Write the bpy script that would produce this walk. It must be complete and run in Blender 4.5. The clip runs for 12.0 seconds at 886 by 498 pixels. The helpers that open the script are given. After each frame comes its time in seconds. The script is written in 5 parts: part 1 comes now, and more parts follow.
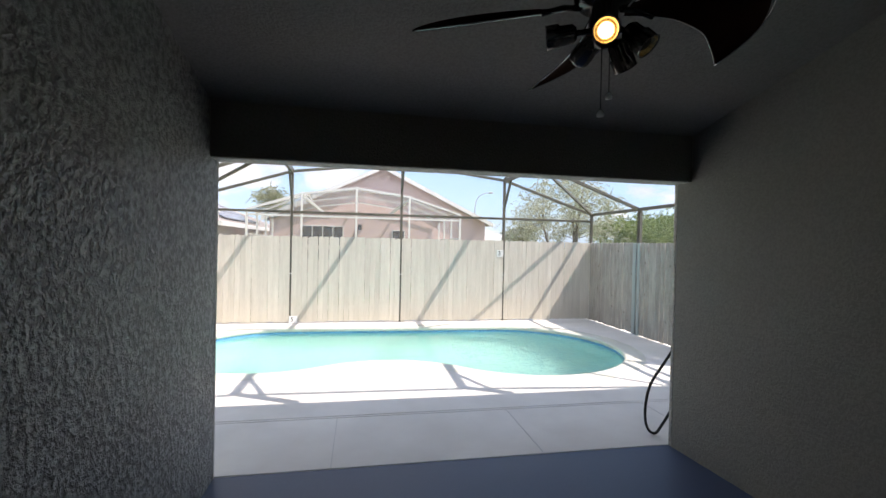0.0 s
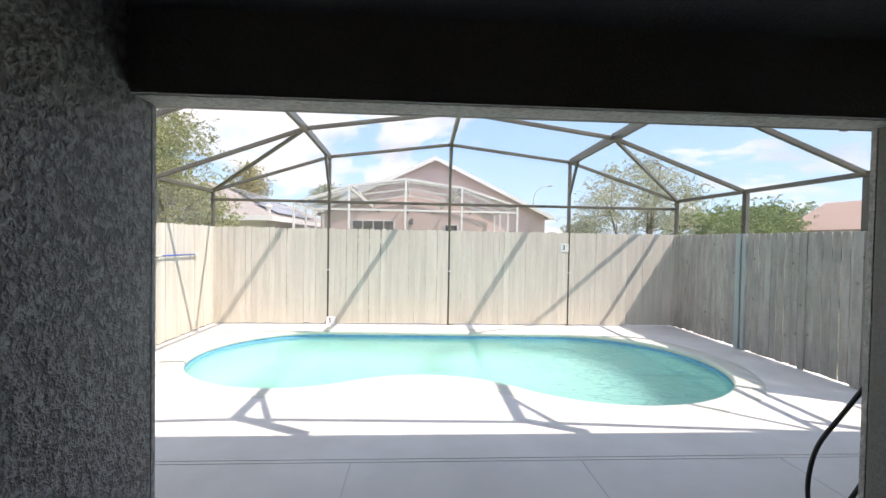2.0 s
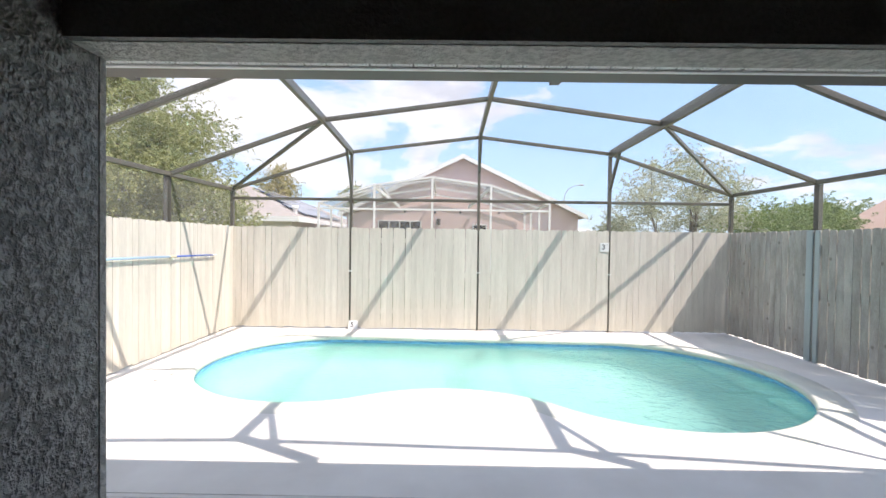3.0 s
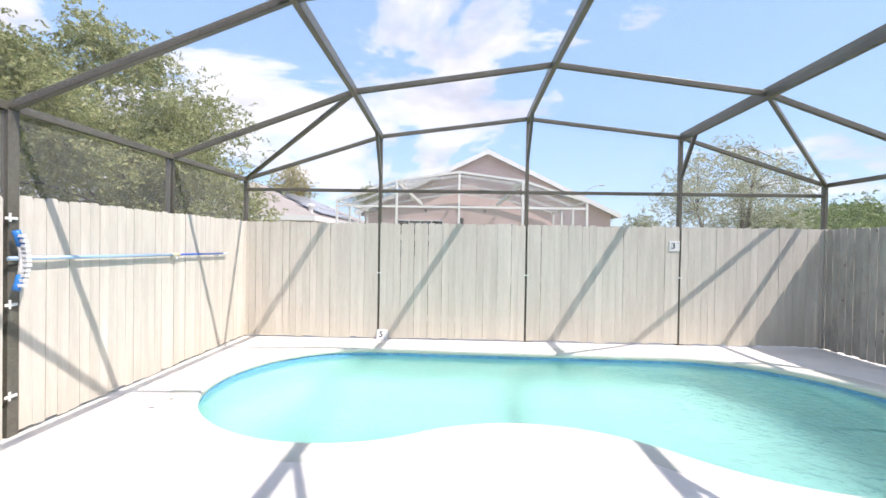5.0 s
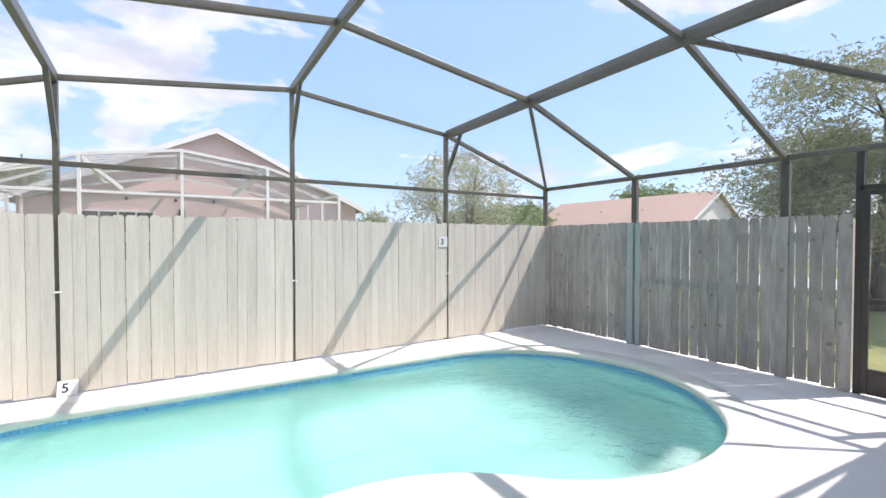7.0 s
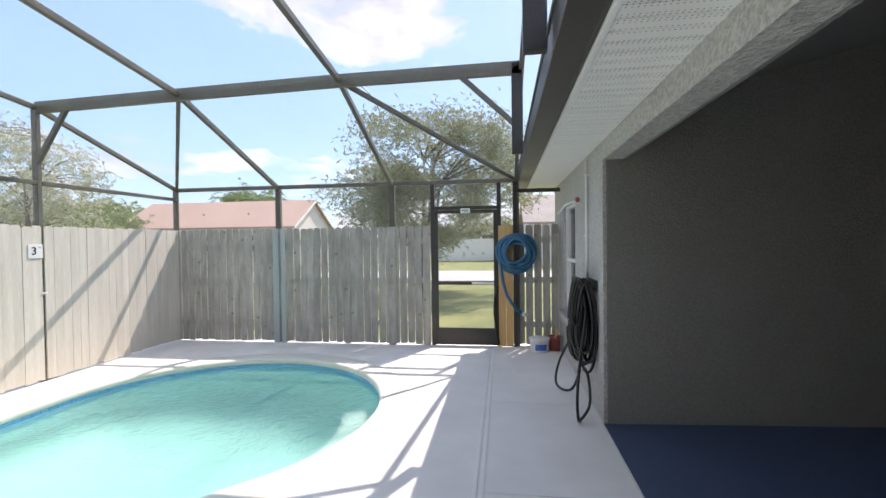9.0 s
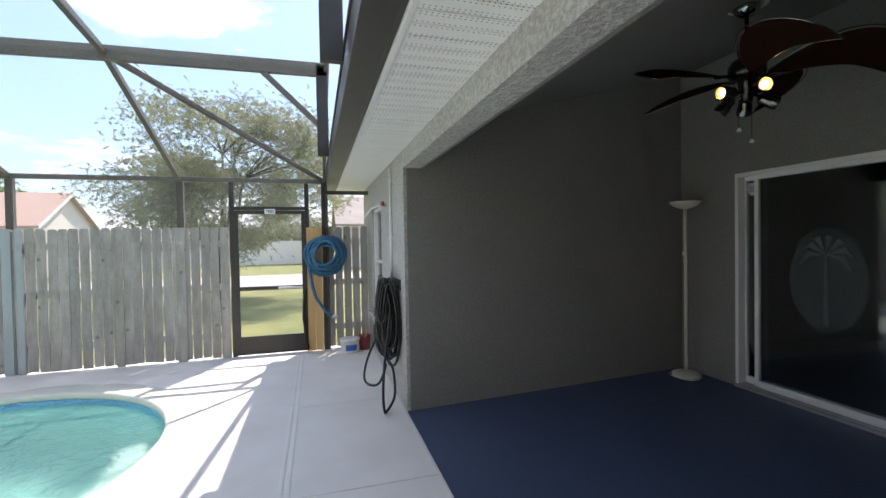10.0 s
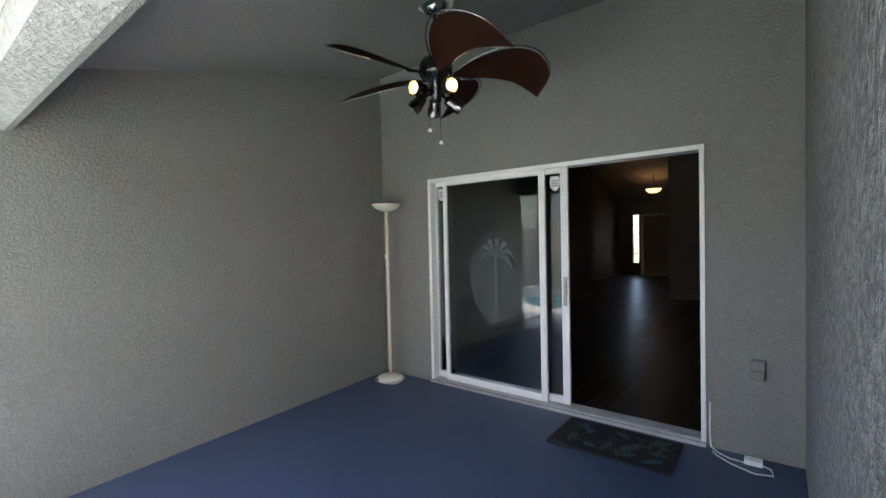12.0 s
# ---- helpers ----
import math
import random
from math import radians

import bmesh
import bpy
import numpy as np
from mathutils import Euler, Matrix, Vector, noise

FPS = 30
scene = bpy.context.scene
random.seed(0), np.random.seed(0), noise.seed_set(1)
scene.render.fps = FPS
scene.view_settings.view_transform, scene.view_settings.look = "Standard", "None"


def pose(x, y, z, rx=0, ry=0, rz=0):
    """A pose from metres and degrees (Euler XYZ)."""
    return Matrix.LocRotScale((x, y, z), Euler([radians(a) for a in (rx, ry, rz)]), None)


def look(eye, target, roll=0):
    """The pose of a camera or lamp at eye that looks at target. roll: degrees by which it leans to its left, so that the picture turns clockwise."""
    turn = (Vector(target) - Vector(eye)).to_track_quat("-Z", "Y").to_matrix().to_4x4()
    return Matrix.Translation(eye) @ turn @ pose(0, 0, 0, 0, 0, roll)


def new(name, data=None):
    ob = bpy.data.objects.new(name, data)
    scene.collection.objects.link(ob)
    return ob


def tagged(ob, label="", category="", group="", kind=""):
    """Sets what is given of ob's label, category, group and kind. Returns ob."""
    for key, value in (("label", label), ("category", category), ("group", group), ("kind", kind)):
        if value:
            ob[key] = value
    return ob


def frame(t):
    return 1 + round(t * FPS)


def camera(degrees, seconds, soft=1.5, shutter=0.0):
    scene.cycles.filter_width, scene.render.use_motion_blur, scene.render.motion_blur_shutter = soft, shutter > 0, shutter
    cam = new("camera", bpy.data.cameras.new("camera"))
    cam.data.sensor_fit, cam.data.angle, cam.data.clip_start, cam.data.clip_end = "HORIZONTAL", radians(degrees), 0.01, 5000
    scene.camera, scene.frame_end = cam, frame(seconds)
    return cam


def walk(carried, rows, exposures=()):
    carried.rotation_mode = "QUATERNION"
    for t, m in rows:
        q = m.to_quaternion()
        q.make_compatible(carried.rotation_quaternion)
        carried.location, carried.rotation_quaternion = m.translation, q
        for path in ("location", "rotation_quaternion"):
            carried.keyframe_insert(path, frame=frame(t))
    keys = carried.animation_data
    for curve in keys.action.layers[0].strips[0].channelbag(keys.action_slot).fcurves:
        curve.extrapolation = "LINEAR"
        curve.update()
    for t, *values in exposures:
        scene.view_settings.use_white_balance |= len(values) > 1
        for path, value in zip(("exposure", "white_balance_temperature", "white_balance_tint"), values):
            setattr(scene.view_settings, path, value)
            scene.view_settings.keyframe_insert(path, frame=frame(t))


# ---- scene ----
cam = camera(90.8, 12.0)
PATH = [
    (0, (0.540, 1.733, 1.692), (0.911, 3.699, 1.671), 1.2),
    (0.5, (0.646, 1.973, 1.668), (0.935, 3.952, 1.646), 1.0),
    (1, (0.710, 2.268, 1.637), (0.922, 4.256, 1.606), 0.9),
    (1.5, (0.760, 2.565, 1.630), (0.924, 4.558, 1.596), 1.0),
    (2, (0.812, 2.877, 1.620), (0.925, 4.873, 1.579), 1.0),
    (2.5, (0.860, 3.140, 1.578), (0.896, 5.140, 1.548), 0.85),
    (3, (0.830, 3.420, 1.582), (0.816, 5.420, 1.546), 0.8),
    (5, (0.328, 4.427, 1.493), (0.266, 6.425, 1.469), 0.9),
    (5.5, (0.21, 4.719, 1.523), (0.354, 6.713, 1.492), 0.9),
    (6, (0.086, 4.985, 1.538), (0.541, 6.932, 1.501), 0.6),
    (6.5, (0.014, 5.239, 1.542), (0.804, 7.077, 1.504), 0.2),
    (7, (0.016, 5.51, 1.543), (1.093, 7.194, 1.502), -0.0),
    (9, (-0.656, 5.898, 1.572), (1.325, 6.170, 1.536), -0.7),
    (9.5, (-0.735, 5.897, 1.572), (1.259, 5.750, 1.537), -0.9),
    (10, (-0.755, 5.837, 1.573), (1.165, 5.279, 1.533), -1.0),
    (10.5, (-0.655, 5.755, 1.572), (1.123, 4.844, 1.524), -1.25),
    (11, (-0.512, 5.672, 1.575), (1.076, 4.459, 1.522), -1.15),
    (11.5, (-0.425, 5.530, 1.577), (0.988, 4.116, 1.519), -1.15),
    (12, (-0.330, 5.339, 1.570), (0.904, 3.766, 1.519), -1.3),
]
walk(cam, [(t, look(eye, target, roll)) for t, eye, target, roll in PATH],
     [(0.0, 0.75, 6900, 17), (1.5, 0.72, 6900, 17), (3.0, 0.76, 6800, 17), (5.0, 0.68, 6600, 18), (7.0, 0.70, 6600, 18), (9.0, 0.76, 6800, 18),
      (10.0, 0.94, 6850, 18), (11.0, 1.30, 6850, 18), (11.5, 2.00, 6850, 18), (12.0, 2.92, 6850, 18)])

# ---- world, sun, large lights ----
SUN = Vector((-0.612, 0.31, -1.0)).normalized()
sun_data = bpy.data.lights.new("sun", "SUN")
sun_data.energy, sun_data.angle, sun_data.color = 4.2, radians(0.53), (1.0, 0.95, 0.88)
sun = new("sun", sun_data)
sun.matrix_world = look((0, 0, 20), Vector((0, 0, 20)) + SUN)

world = bpy.data.worlds.new("world")
scene.world = world
world.use_nodes = True
wt = world.node_tree
wt.nodes.clear()


def node(tree, kind, **inputs):
    n = tree.nodes.new(kind)
    for key, value in inputs.items():
        n.inputs[key.replace("_", " ")].default_value = value
    return n


def ramp(tree, stops):
    n = tree.nodes.new("ShaderNodeValToRGB")
    e = n.color_ramp.elements
    while len(e) < len(stops):
        e.new(0.5)
    for item, (at, col) in zip(e, stops):
        item.position = at
        item.color = (*col, 1) if len(col) == 3 else col
    return n


def build_sky():
    sky = wt.nodes.new("ShaderNodeTexSky")
    sky.sky_type = "NISHITA"
    sky.sun_disc = False
    sky.sun_elevation = math.asin(-SUN.z)
    sky.sun_rotation = math.atan2(-SUN.x, -SUN.y)
    sky.air_density, sky.dust_density, sky.ozone_density = 1.0, 1.0, 1.5
    co = wt.nodes.new("ShaderNodeTexCoord")
    mp = node(wt, "ShaderNodeMapping")
    mp.inputs["Scale"].default_value = (1.0, 1.0, 2.2)
    mp.inputs["Location"].default_value = (0.35, 0.1, 0.2)
    big = node(wt, "ShaderNodeTexNoise", Scale=2.0, Detail=12.0, Roughness=0.58, Distortion=0.35)
    cover = ramp(wt, [(0.49, (0, 0, 0)), (0.515, (0.55, 0.55, 0.55)), (0.57, (1, 1, 1))])
    shade = node(wt, "ShaderNodeTexNoise", Scale=4.5, Detail=6.0, Roughness=0.6)
    tone = ramp(wt, [(0.36, (3.4, 3.7, 4.4)), (0.60, (5.5, 5.65, 6.0))])
    mix = wt.nodes.new("ShaderNodeMixRGB")
    back = node(wt, "ShaderNodeBackground", Strength=0.15)
    out = wt.nodes.new("ShaderNodeOutputWorld")
    L = wt.links.new
    L(co.outputs["Generated"], mp.inputs["Vector"])
    L(mp.outputs[0], big.inputs["Vector"])
    L(mp.outputs[0], shade.inputs["Vector"])
    L(big.outputs["Fac"], cover.inputs[0])
    L(shade.outputs["Fac"], tone.inputs[0])
    L(cover.outputs[0], mix.inputs[0])
    haze = wt.nodes.new("ShaderNodeMixRGB")
    haze.inputs[0].default_value = 0.55
    haze.inputs[2].default_value = (2.4, 4.0, 6.4, 1)
    L(sky.outputs[0], haze.inputs[1])
    L(haze.outputs[0], mix.inputs[1])
    L(tone.outputs[0], mix.inputs[2])
    L(mix.outputs[0], back.inputs["Color"])
    L(back.outputs[0], out.inputs["Surface"])


build_sky()


# ---- materials ----
def material(name):
    m = bpy.data.materials.new(name)
    m.use_nodes = True
    t = m.node_tree
    return m, t, t.nodes["Principled BSDF"], t.links.new


def surface(name, dark, light, rough=0.6, scale=3.0, grain=60.0, bump=0.15, depth=0.004, metal=0.0, stretch=(1, 1, 1),
            vary=0.0, island=False, coat=0.0, mixgrain=0.5, foot=None, knots=False):
    """A surface between two shades, with stains at one scale, grain at another, and fine relief."""
    m, t, b, L = material(name)
    co = t.nodes.new("ShaderNodeTexCoord")
    mp = node(t, "ShaderNodeMapping")
    mp.inputs["Scale"].default_value = stretch
    a = node(t, "ShaderNodeTexNoise", Scale=scale, Detail=5.0, Roughness=0.6)
    g = node(t, "ShaderNodeTexNoise", Scale=grain, Detail=4.0, Roughness=0.65)
    both = t.nodes.new("ShaderNodeMixRGB")
    both.inputs[0].default_value = mixgrain
    r = ramp(t, [(0.32, dark), (0.68, light)])
    L(co.outputs["Object"], mp.inputs[0])
    where = mp.outputs[0]
    if vary and not island:
        # each piece takes its own stretch of the grain
        far = t.nodes.new("ShaderNodeVectorMath")
        far.operation = "ADD"
        mul = t.nodes.new("ShaderNodeMath")
        mul.operation = "MULTIPLY"
        mul.inputs[1].default_value = 61.0
        L(t.nodes.new("ShaderNodeObjectInfo").outputs["Random"], mul.inputs[0])
        L(where, far.inputs[0])
        L(mul.outputs[0], far.inputs[1])
        where = far.outputs[0]
    for n in (a, g):
        L(where, n.inputs["Vector"])
    L(a.outputs["Fac"], both.inputs[1])
    L(g.outputs["Fac"], both.inputs[2])
    L(both.outputs[0], r.inputs[0])
    colour = r.outputs[0]
    if knots:
        # dark knots, scattered differently over each board
        shift = t.nodes.new("ShaderNodeVectorMath")
        shift.operation = "ADD"
        own = t.nodes.new("ShaderNodeMath")
        own.operation = "MULTIPLY"
        own.inputs[1].default_value = 37.0
        cell = node(t, "ShaderNodeTexVoronoi", Scale=5.0)
        spot = ramp(t, [(0.06, (0.6, 0.6, 0.6)), (0.15, (0, 0, 0))])
        knot = t.nodes.new("ShaderNodeMixRGB")
        knot.inputs[2].default_value = (0.10, 0.085, 0.065, 1)
        L(t.nodes.new("ShaderNodeObjectInfo").outputs["Random"], own.inputs[0])
        L(co.outputs["Object"], shift.inputs[0])
        L(own.outputs[0], shift.inputs[1])
        L(shift.outputs[0], cell.inputs["Vector"])
        L(cell.outputs["Distance"], spot.inputs[0])
        L(spot.outputs[0], knot.inputs[0])
        L(colour, knot.inputs[1])
        colour = knot.outputs[0]
    if foot:
        # splash stains: soil thrown up by rain, ragged along its upper edge
        sep = t.nodes.new("ShaderNodeSeparateXYZ")
        wob = node(t, "ShaderNodeTexNoise", Scale=3.5, Detail=4.0)
        sm = t.nodes.new("ShaderNodeMath")
        sm.operation = "MULTIPLY_ADD"
        sm.inputs[1].default_value = 0.9
        stain = ramp(t, [(0.45, (0.28, 0.28, 0.28)), (1.0, (0, 0, 0))])
        tint = t.nodes.new("ShaderNodeMixRGB")
        tint.inputs[2].default_value = (*foot, 1)
        L(co.outputs["Object"], sep.inputs[0])
        L(co.outputs["Object"], wob.inputs["Vector"])
        L(wob.outputs["Fac"], sm.inputs[0])
        L(sep.outputs["Z"], sm.inputs[2])
        L(sm.outputs[0], stain.inputs[0])
        L(stain.outputs[0], tint.inputs[0])
        L(colour, tint.inputs[1])
        colour = tint.outputs[0]
    if vary:
        hsv = t.nodes.new("ShaderNodeHueSaturation")
        if island:
            rnd = t.nodes.new("ShaderNodeNewGeometry").outputs["Random Per Island"]
        else:
            rnd = t.nodes.new("ShaderNodeObjectInfo").outputs["Random"]
        mr = t.nodes.new("ShaderNodeMapRange")
        mr.inputs["To Min"].default_value, mr.inputs["To Max"].default_value = 1 - vary, 1 + vary
        L(rnd, mr.inputs[0])
        L(mr.outputs[0], hsv.inputs["Value"])
        L(colour, hsv.inputs["Color"])
        colour = hsv.outputs[0]
    L(colour, b.inputs["Base Color"])
    rr = t.nodes.new("ShaderNodeMapRange")
    rr.inputs["To Min"].default_value, rr.inputs["To Max"].default_value = max(0.02, rough - 0.08), min(1, rough + 0.08)
    L(a.outputs["Fac"], rr.inputs[0])
    L(rr.outputs[0], b.inputs["Roughness"])
    b.inputs["Metallic"].default_value = metal
    b.inputs["Coat Weight"].default_value = coat
    if bump:
        bp = node(t, "ShaderNodeBump", Strength=bump, Distance=depth)
        L(g.outputs["Fac"], bp.inputs["Height"])
        L(bp.outputs[0], b.inputs["Normal"])
    return m


def stucco(name, dark, light, scale=55.0, strength=0.9, depth=0.006, rough=0.75):
    """Knock-down stucco: flattened blobs with torn edges."""
    m, t, b, L = material(name)
    co = t.nodes.new("ShaderNodeTexCoord")
    n1 = node(t, "ShaderNodeTexNoise", Scale=scale, Detail=3.5, Roughness=0.6, Distortion=0.15)
    n2 = node(t, "ShaderNodeTexNoise", Scale=1.4, Detail=5.0, Roughness=0.6)
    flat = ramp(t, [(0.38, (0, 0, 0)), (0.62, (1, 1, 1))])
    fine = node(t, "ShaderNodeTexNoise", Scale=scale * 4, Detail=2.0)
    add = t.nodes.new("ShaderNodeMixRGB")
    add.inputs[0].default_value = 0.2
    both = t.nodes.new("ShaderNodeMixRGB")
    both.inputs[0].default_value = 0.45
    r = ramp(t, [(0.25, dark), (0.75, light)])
    for n in (n1, n2, fine):
        L(co.outputs["Object"], n.inputs["Vector"])
    L(n1.outputs["Fac"], flat.inputs[0])
    L(flat.outputs[0], add.inputs[1])
    L(fine.outputs["Fac"], add.inputs[2])
    # the relief also drives colour: shade in hollows and light on blobs are painted
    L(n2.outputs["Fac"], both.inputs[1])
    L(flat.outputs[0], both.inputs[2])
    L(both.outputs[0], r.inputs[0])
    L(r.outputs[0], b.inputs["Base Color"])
    bp = node(t, "ShaderNodeBump", Strength=strength, Distance=depth)
    L(add.outputs[0], bp.inputs["Height"])
    L(bp.outputs[0], b.inputs["Normal"])
    b.inputs["Roughness"].default_value = rough
    return m


def plain(name, col, rough=0.5, metal=0.0, glow=0.0, glow_col=(1, 1, 1)):
    m, t, b, L = material(name)
    b.inputs["Base Color"].default_value = (*col, 1)
    b.inputs["Roughness"].default_value = rough
    b.inputs["Metallic"].default_value = metal
    if glow:
        b.inputs["Emission Color"].default_value = (*glow_col, 1)
        b.inputs["Emission Strength"].default_value = glow
    return m


def screen_mesh(name="screen_mesh", least=0.13, most=0.22):
    m, t, b, L = material(name)
    t.nodes.remove(b)
    clear = t.nodes.new("ShaderNodeBsdfTransparent")
    wire = node(t, "ShaderNodeBsdfDiffuse", Color=(0.42, 0.42, 0.42, 1))
    mix = t.nodes.new("ShaderNodeMixShader")
    co = t.nodes.new("ShaderNodeTexCoord")
    n = node(t, "ShaderNodeTexNoise", Scale=0.9, Detail=2.0)
    mr = t.nodes.new("ShaderNodeMapRange")
    mr.inputs["To Min"].default_value, mr.inputs["To Max"].default_value = least, most
    L(co.outputs["Object"], n.inputs["Vector"])
    L(n.outputs["Fac"], mr.inputs[0])
    L(mr.outputs[0], mix.inputs[0])
    L(clear.outputs[0], mix.inputs[1])
    L(wire.outputs[0], mix.inputs[2])
    L(mix.outputs[0], t.nodes["Material Output"].inputs["Surface"])
    return m


def glass(name, tint=(0.75, 0.8, 0.8), rough=0.0):
    m, t, b, L = material(name)
    t.nodes.remove(b)
    clear = node(t, "ShaderNodeBsdfTransparent", Color=(*tint, 1))
    gloss = node(t, "ShaderNodeBsdfGlossy", Roughness=rough)
    fr = node(t, "ShaderNodeFresnel", IOR=1.55)
    mix = t.nodes.new("ShaderNodeMixShader")
    L(fr.outputs[0], mix.inputs[0])
    L(clear.outputs[0], mix.inputs[1])
    L(gloss.outputs[0], mix.inputs[2])
    L(mix.outputs[0], t.nodes["Material Output"].inputs["Surface"])
    return m


def pool_water():
    """Cloudy water: a rough, scattering body under a clear rippled surface."""
    m, t, b, L = material("pool_water")
    t.nodes.remove(b)
    body = node(t, "ShaderNodeBsdfDiffuse", Color=(0.37, 0.66, 0.61, 1))
    through_water = node(t, "ShaderNodeBsdfRefraction", Color=(0.62, 0.79, 0.78, 1), Roughness=0.5, IOR=1.33)
    shine = node(t, "ShaderNodeBsdfGlossy", Color=(1, 1, 1, 1), Roughness=0.04)
    cloudy = t.nodes.new("ShaderNodeMixShader")
    cloudy.inputs[0].default_value = 0.88
    top = t.nodes.new("ShaderNodeMixShader")
    fresnel = node(t, "ShaderNodeFresnel", IOR=1.33)
    L = t.links.new
    L(body.outputs[0], cloudy.inputs[1])
    L(through_water.outputs[0], cloudy.inputs[2])
    L(fresnel.outputs[0], top.inputs[0])
    L(cloudy.outputs[0], top.inputs[1])
    L(shine.outputs[0], top.inputs[2])
    L(top.outputs[0], t.nodes["Material Output"].inputs["Surface"])
    co = t.nodes.new("ShaderNodeTexCoord")
    n1 = node(t, "ShaderNodeTexNoise", Scale=8.0, Detail=5.0, Roughness=0.55, Distortion=1.6)
    n2 = node(t, "ShaderNodeTexNoise", Scale=1.3, Detail=2.0)
    mul = t.nodes.new("ShaderNodeMath")
    mul.operation = "MULTIPLY"
    bp = node(t, "ShaderNodeBump", Strength=0.8, Distance=0.045)
    for n in (n1, n2):
        L(co.outputs["Object"], n.inputs["Vector"])
    L(n1.outputs["Fac"], mul.inputs[0])
    L(n2.outputs["Fac"], mul.inputs[1])
    # livelier ripples at the end where the return jet pushes the water
    sep = t.nodes.new("ShaderNodeSeparateXYZ")
    mr = t.nodes.new("ShaderNodeMapRange")
    mr.inputs["From Min"].default_value, mr.inputs["From Max"].default_value = 0.6, 2.0
    mr.inputs["To Min"].default_value, mr.inputs["To Max"].default_value = 0.25, 1.1
    jet = t.nodes.new("ShaderNodeMath")
    jet.operation = "MULTIPLY"
    L(co.outputs["Object"], sep.inputs[0])
    L(sep.outputs["X"], mr.inputs[0])
    L(mul.outputs[0], jet.inputs[0])
    L(mr.outputs[0], jet.inputs[1])
    L(jet.outputs[0], bp.inputs["Height"])
    for n in (shine, fresnel, through_water):
        L(bp.outputs[0], n.inputs["Normal"])
    return m


def leaf_material(name, dark, light):
    m, t, b, L = material(name)
    r = ramp(t, [(0.0, dark), (1.0, light)])
    # clump-sized tone stands for sunlit tops and shaded gaps in the crown
    clump = node(t, "ShaderNodeTexNoise", Scale=1.1, Detail=3.0)
    both = t.nodes.new("ShaderNodeMixRGB")
    both.inputs[0].default_value = 0.6
    wide = ramp(t, [(0.35, (0, 0, 0)), (0.65, (1, 1, 1))])
    L(t.nodes.new("ShaderNodeTexCoord").outputs["Object"], clump.inputs["Vector"])
    L(clump.outputs["Fac"], wide.inputs[0])
    L(t.nodes.new("ShaderNodeNewGeometry").outputs["Random Per Island"], both.inputs[1])
    L(wide.outputs[0], both.inputs[2])
    L(both.outputs[0], r.inputs[0])
    L(r.outputs[0], b.inputs["Base Color"])
    b.inputs["Roughness"].default_value = 0.55
    thin = t.nodes.new("ShaderNodeBsdfTranslucent")
    mix = t.nodes.new("ShaderNodeMixShader")
    mix.inputs[0].default_value = 0.35
    L(r.outputs[0], thin.inputs["Color"])
    L(b.outputs[0], mix.inputs[1])
    L(thin.outputs[0], mix.inputs[2])
    L(mix.outputs[0], t.nodes["Material Output"].inputs["Surface"])
    return m


def perforated():
    """White vinyl soffit with rows of small round vent holes."""
    m, t, b, L = material("perforated_vinyl")
    co = t.nodes.new("ShaderNodeTexCoord")
    v = node(t, "ShaderNodeTexVoronoi", Scale=1.0, Randomness=0.0)
    mp = node(t, "ShaderNodeMapping")
    mp.inputs["Scale"].default_value = (58, 46, 0)
    dot = ramp(t, [(0.17, (1, 1, 1)), (0.22, (0, 0, 0))])
    wave = t.nodes.new("ShaderNodeTexWave")
    wave.wave_type, wave.bands_direction = "BANDS", "X"
    wave.inputs["Scale"].default_value = 3.3
    band = ramp(t, [(0.45, (0, 0, 0)), (0.5, (1, 1, 1))])
    mul = t.nodes.new("ShaderNodeMixRGB")
    mul.blend_type = "MULTIPLY"
    mul.inputs[0].default_value = 1
    n = node(t, "ShaderNodeTexNoise", Scale=5.0, Detail=3.0)
    base = ramp(t, [(0.3, (0.83, 0.83, 0.81)), (0.7, (0.88, 0.88, 0.86))])
    mix = t.nodes.new("ShaderNodeMixRGB")
    mix.inputs[2].default_value = (0.27, 0.26, 0.25, 1)
    L(co.outputs["Object"], mp.inputs[0])
    L(mp.outputs[0], v.inputs["Vector"])
    L(v.outputs["Distance"], dot.inputs[0])
    L(co.outputs["Object"], wave.inputs["Vector"])
    L(co.outputs["Object"], n.inputs["Vector"])
    L(wave.outputs["Fac"], band.inputs[0])
    L(dot.outputs[0], mul.inputs[1])
    L(band.outputs[0], mul.inputs[2])
    L(mul.outputs[0], mix.inputs[0])
    L(n.outputs["Fac"], base.inputs[0])
    L(base.outputs[0], mix.inputs[1])
    L(mix.outputs[0], b.inputs["Base Color"])
    b.inputs["Roughness"].default_value = 0.45
    return m


M = {}
# wide tone range paints bright specks over shaded hollows on the west wall
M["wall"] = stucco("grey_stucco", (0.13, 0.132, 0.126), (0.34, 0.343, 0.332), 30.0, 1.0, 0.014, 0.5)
# one grey paint in two tones: patio walls carry shade, the facade daylight
M["wall_fine_shaded"] = stucco("shaded_fine_stucco", (0.187, 0.187, 0.172), (0.227, 0.227, 0.21), 62.0, 0.7, 0.0036)
M["facade"] = stucco("lit_facade_stucco", (0.36, 0.355, 0.33), (0.54, 0.535, 0.50), 36.0, 0.9, 0.0065)
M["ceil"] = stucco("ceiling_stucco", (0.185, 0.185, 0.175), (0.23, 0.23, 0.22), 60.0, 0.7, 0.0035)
M["floor_blue"] = surface("blue_floor_paint", (0.042, 0.063, 0.120), (0.062, 0.090, 0.155), 0.5, 1.6, 90, 0.12, 0.002)
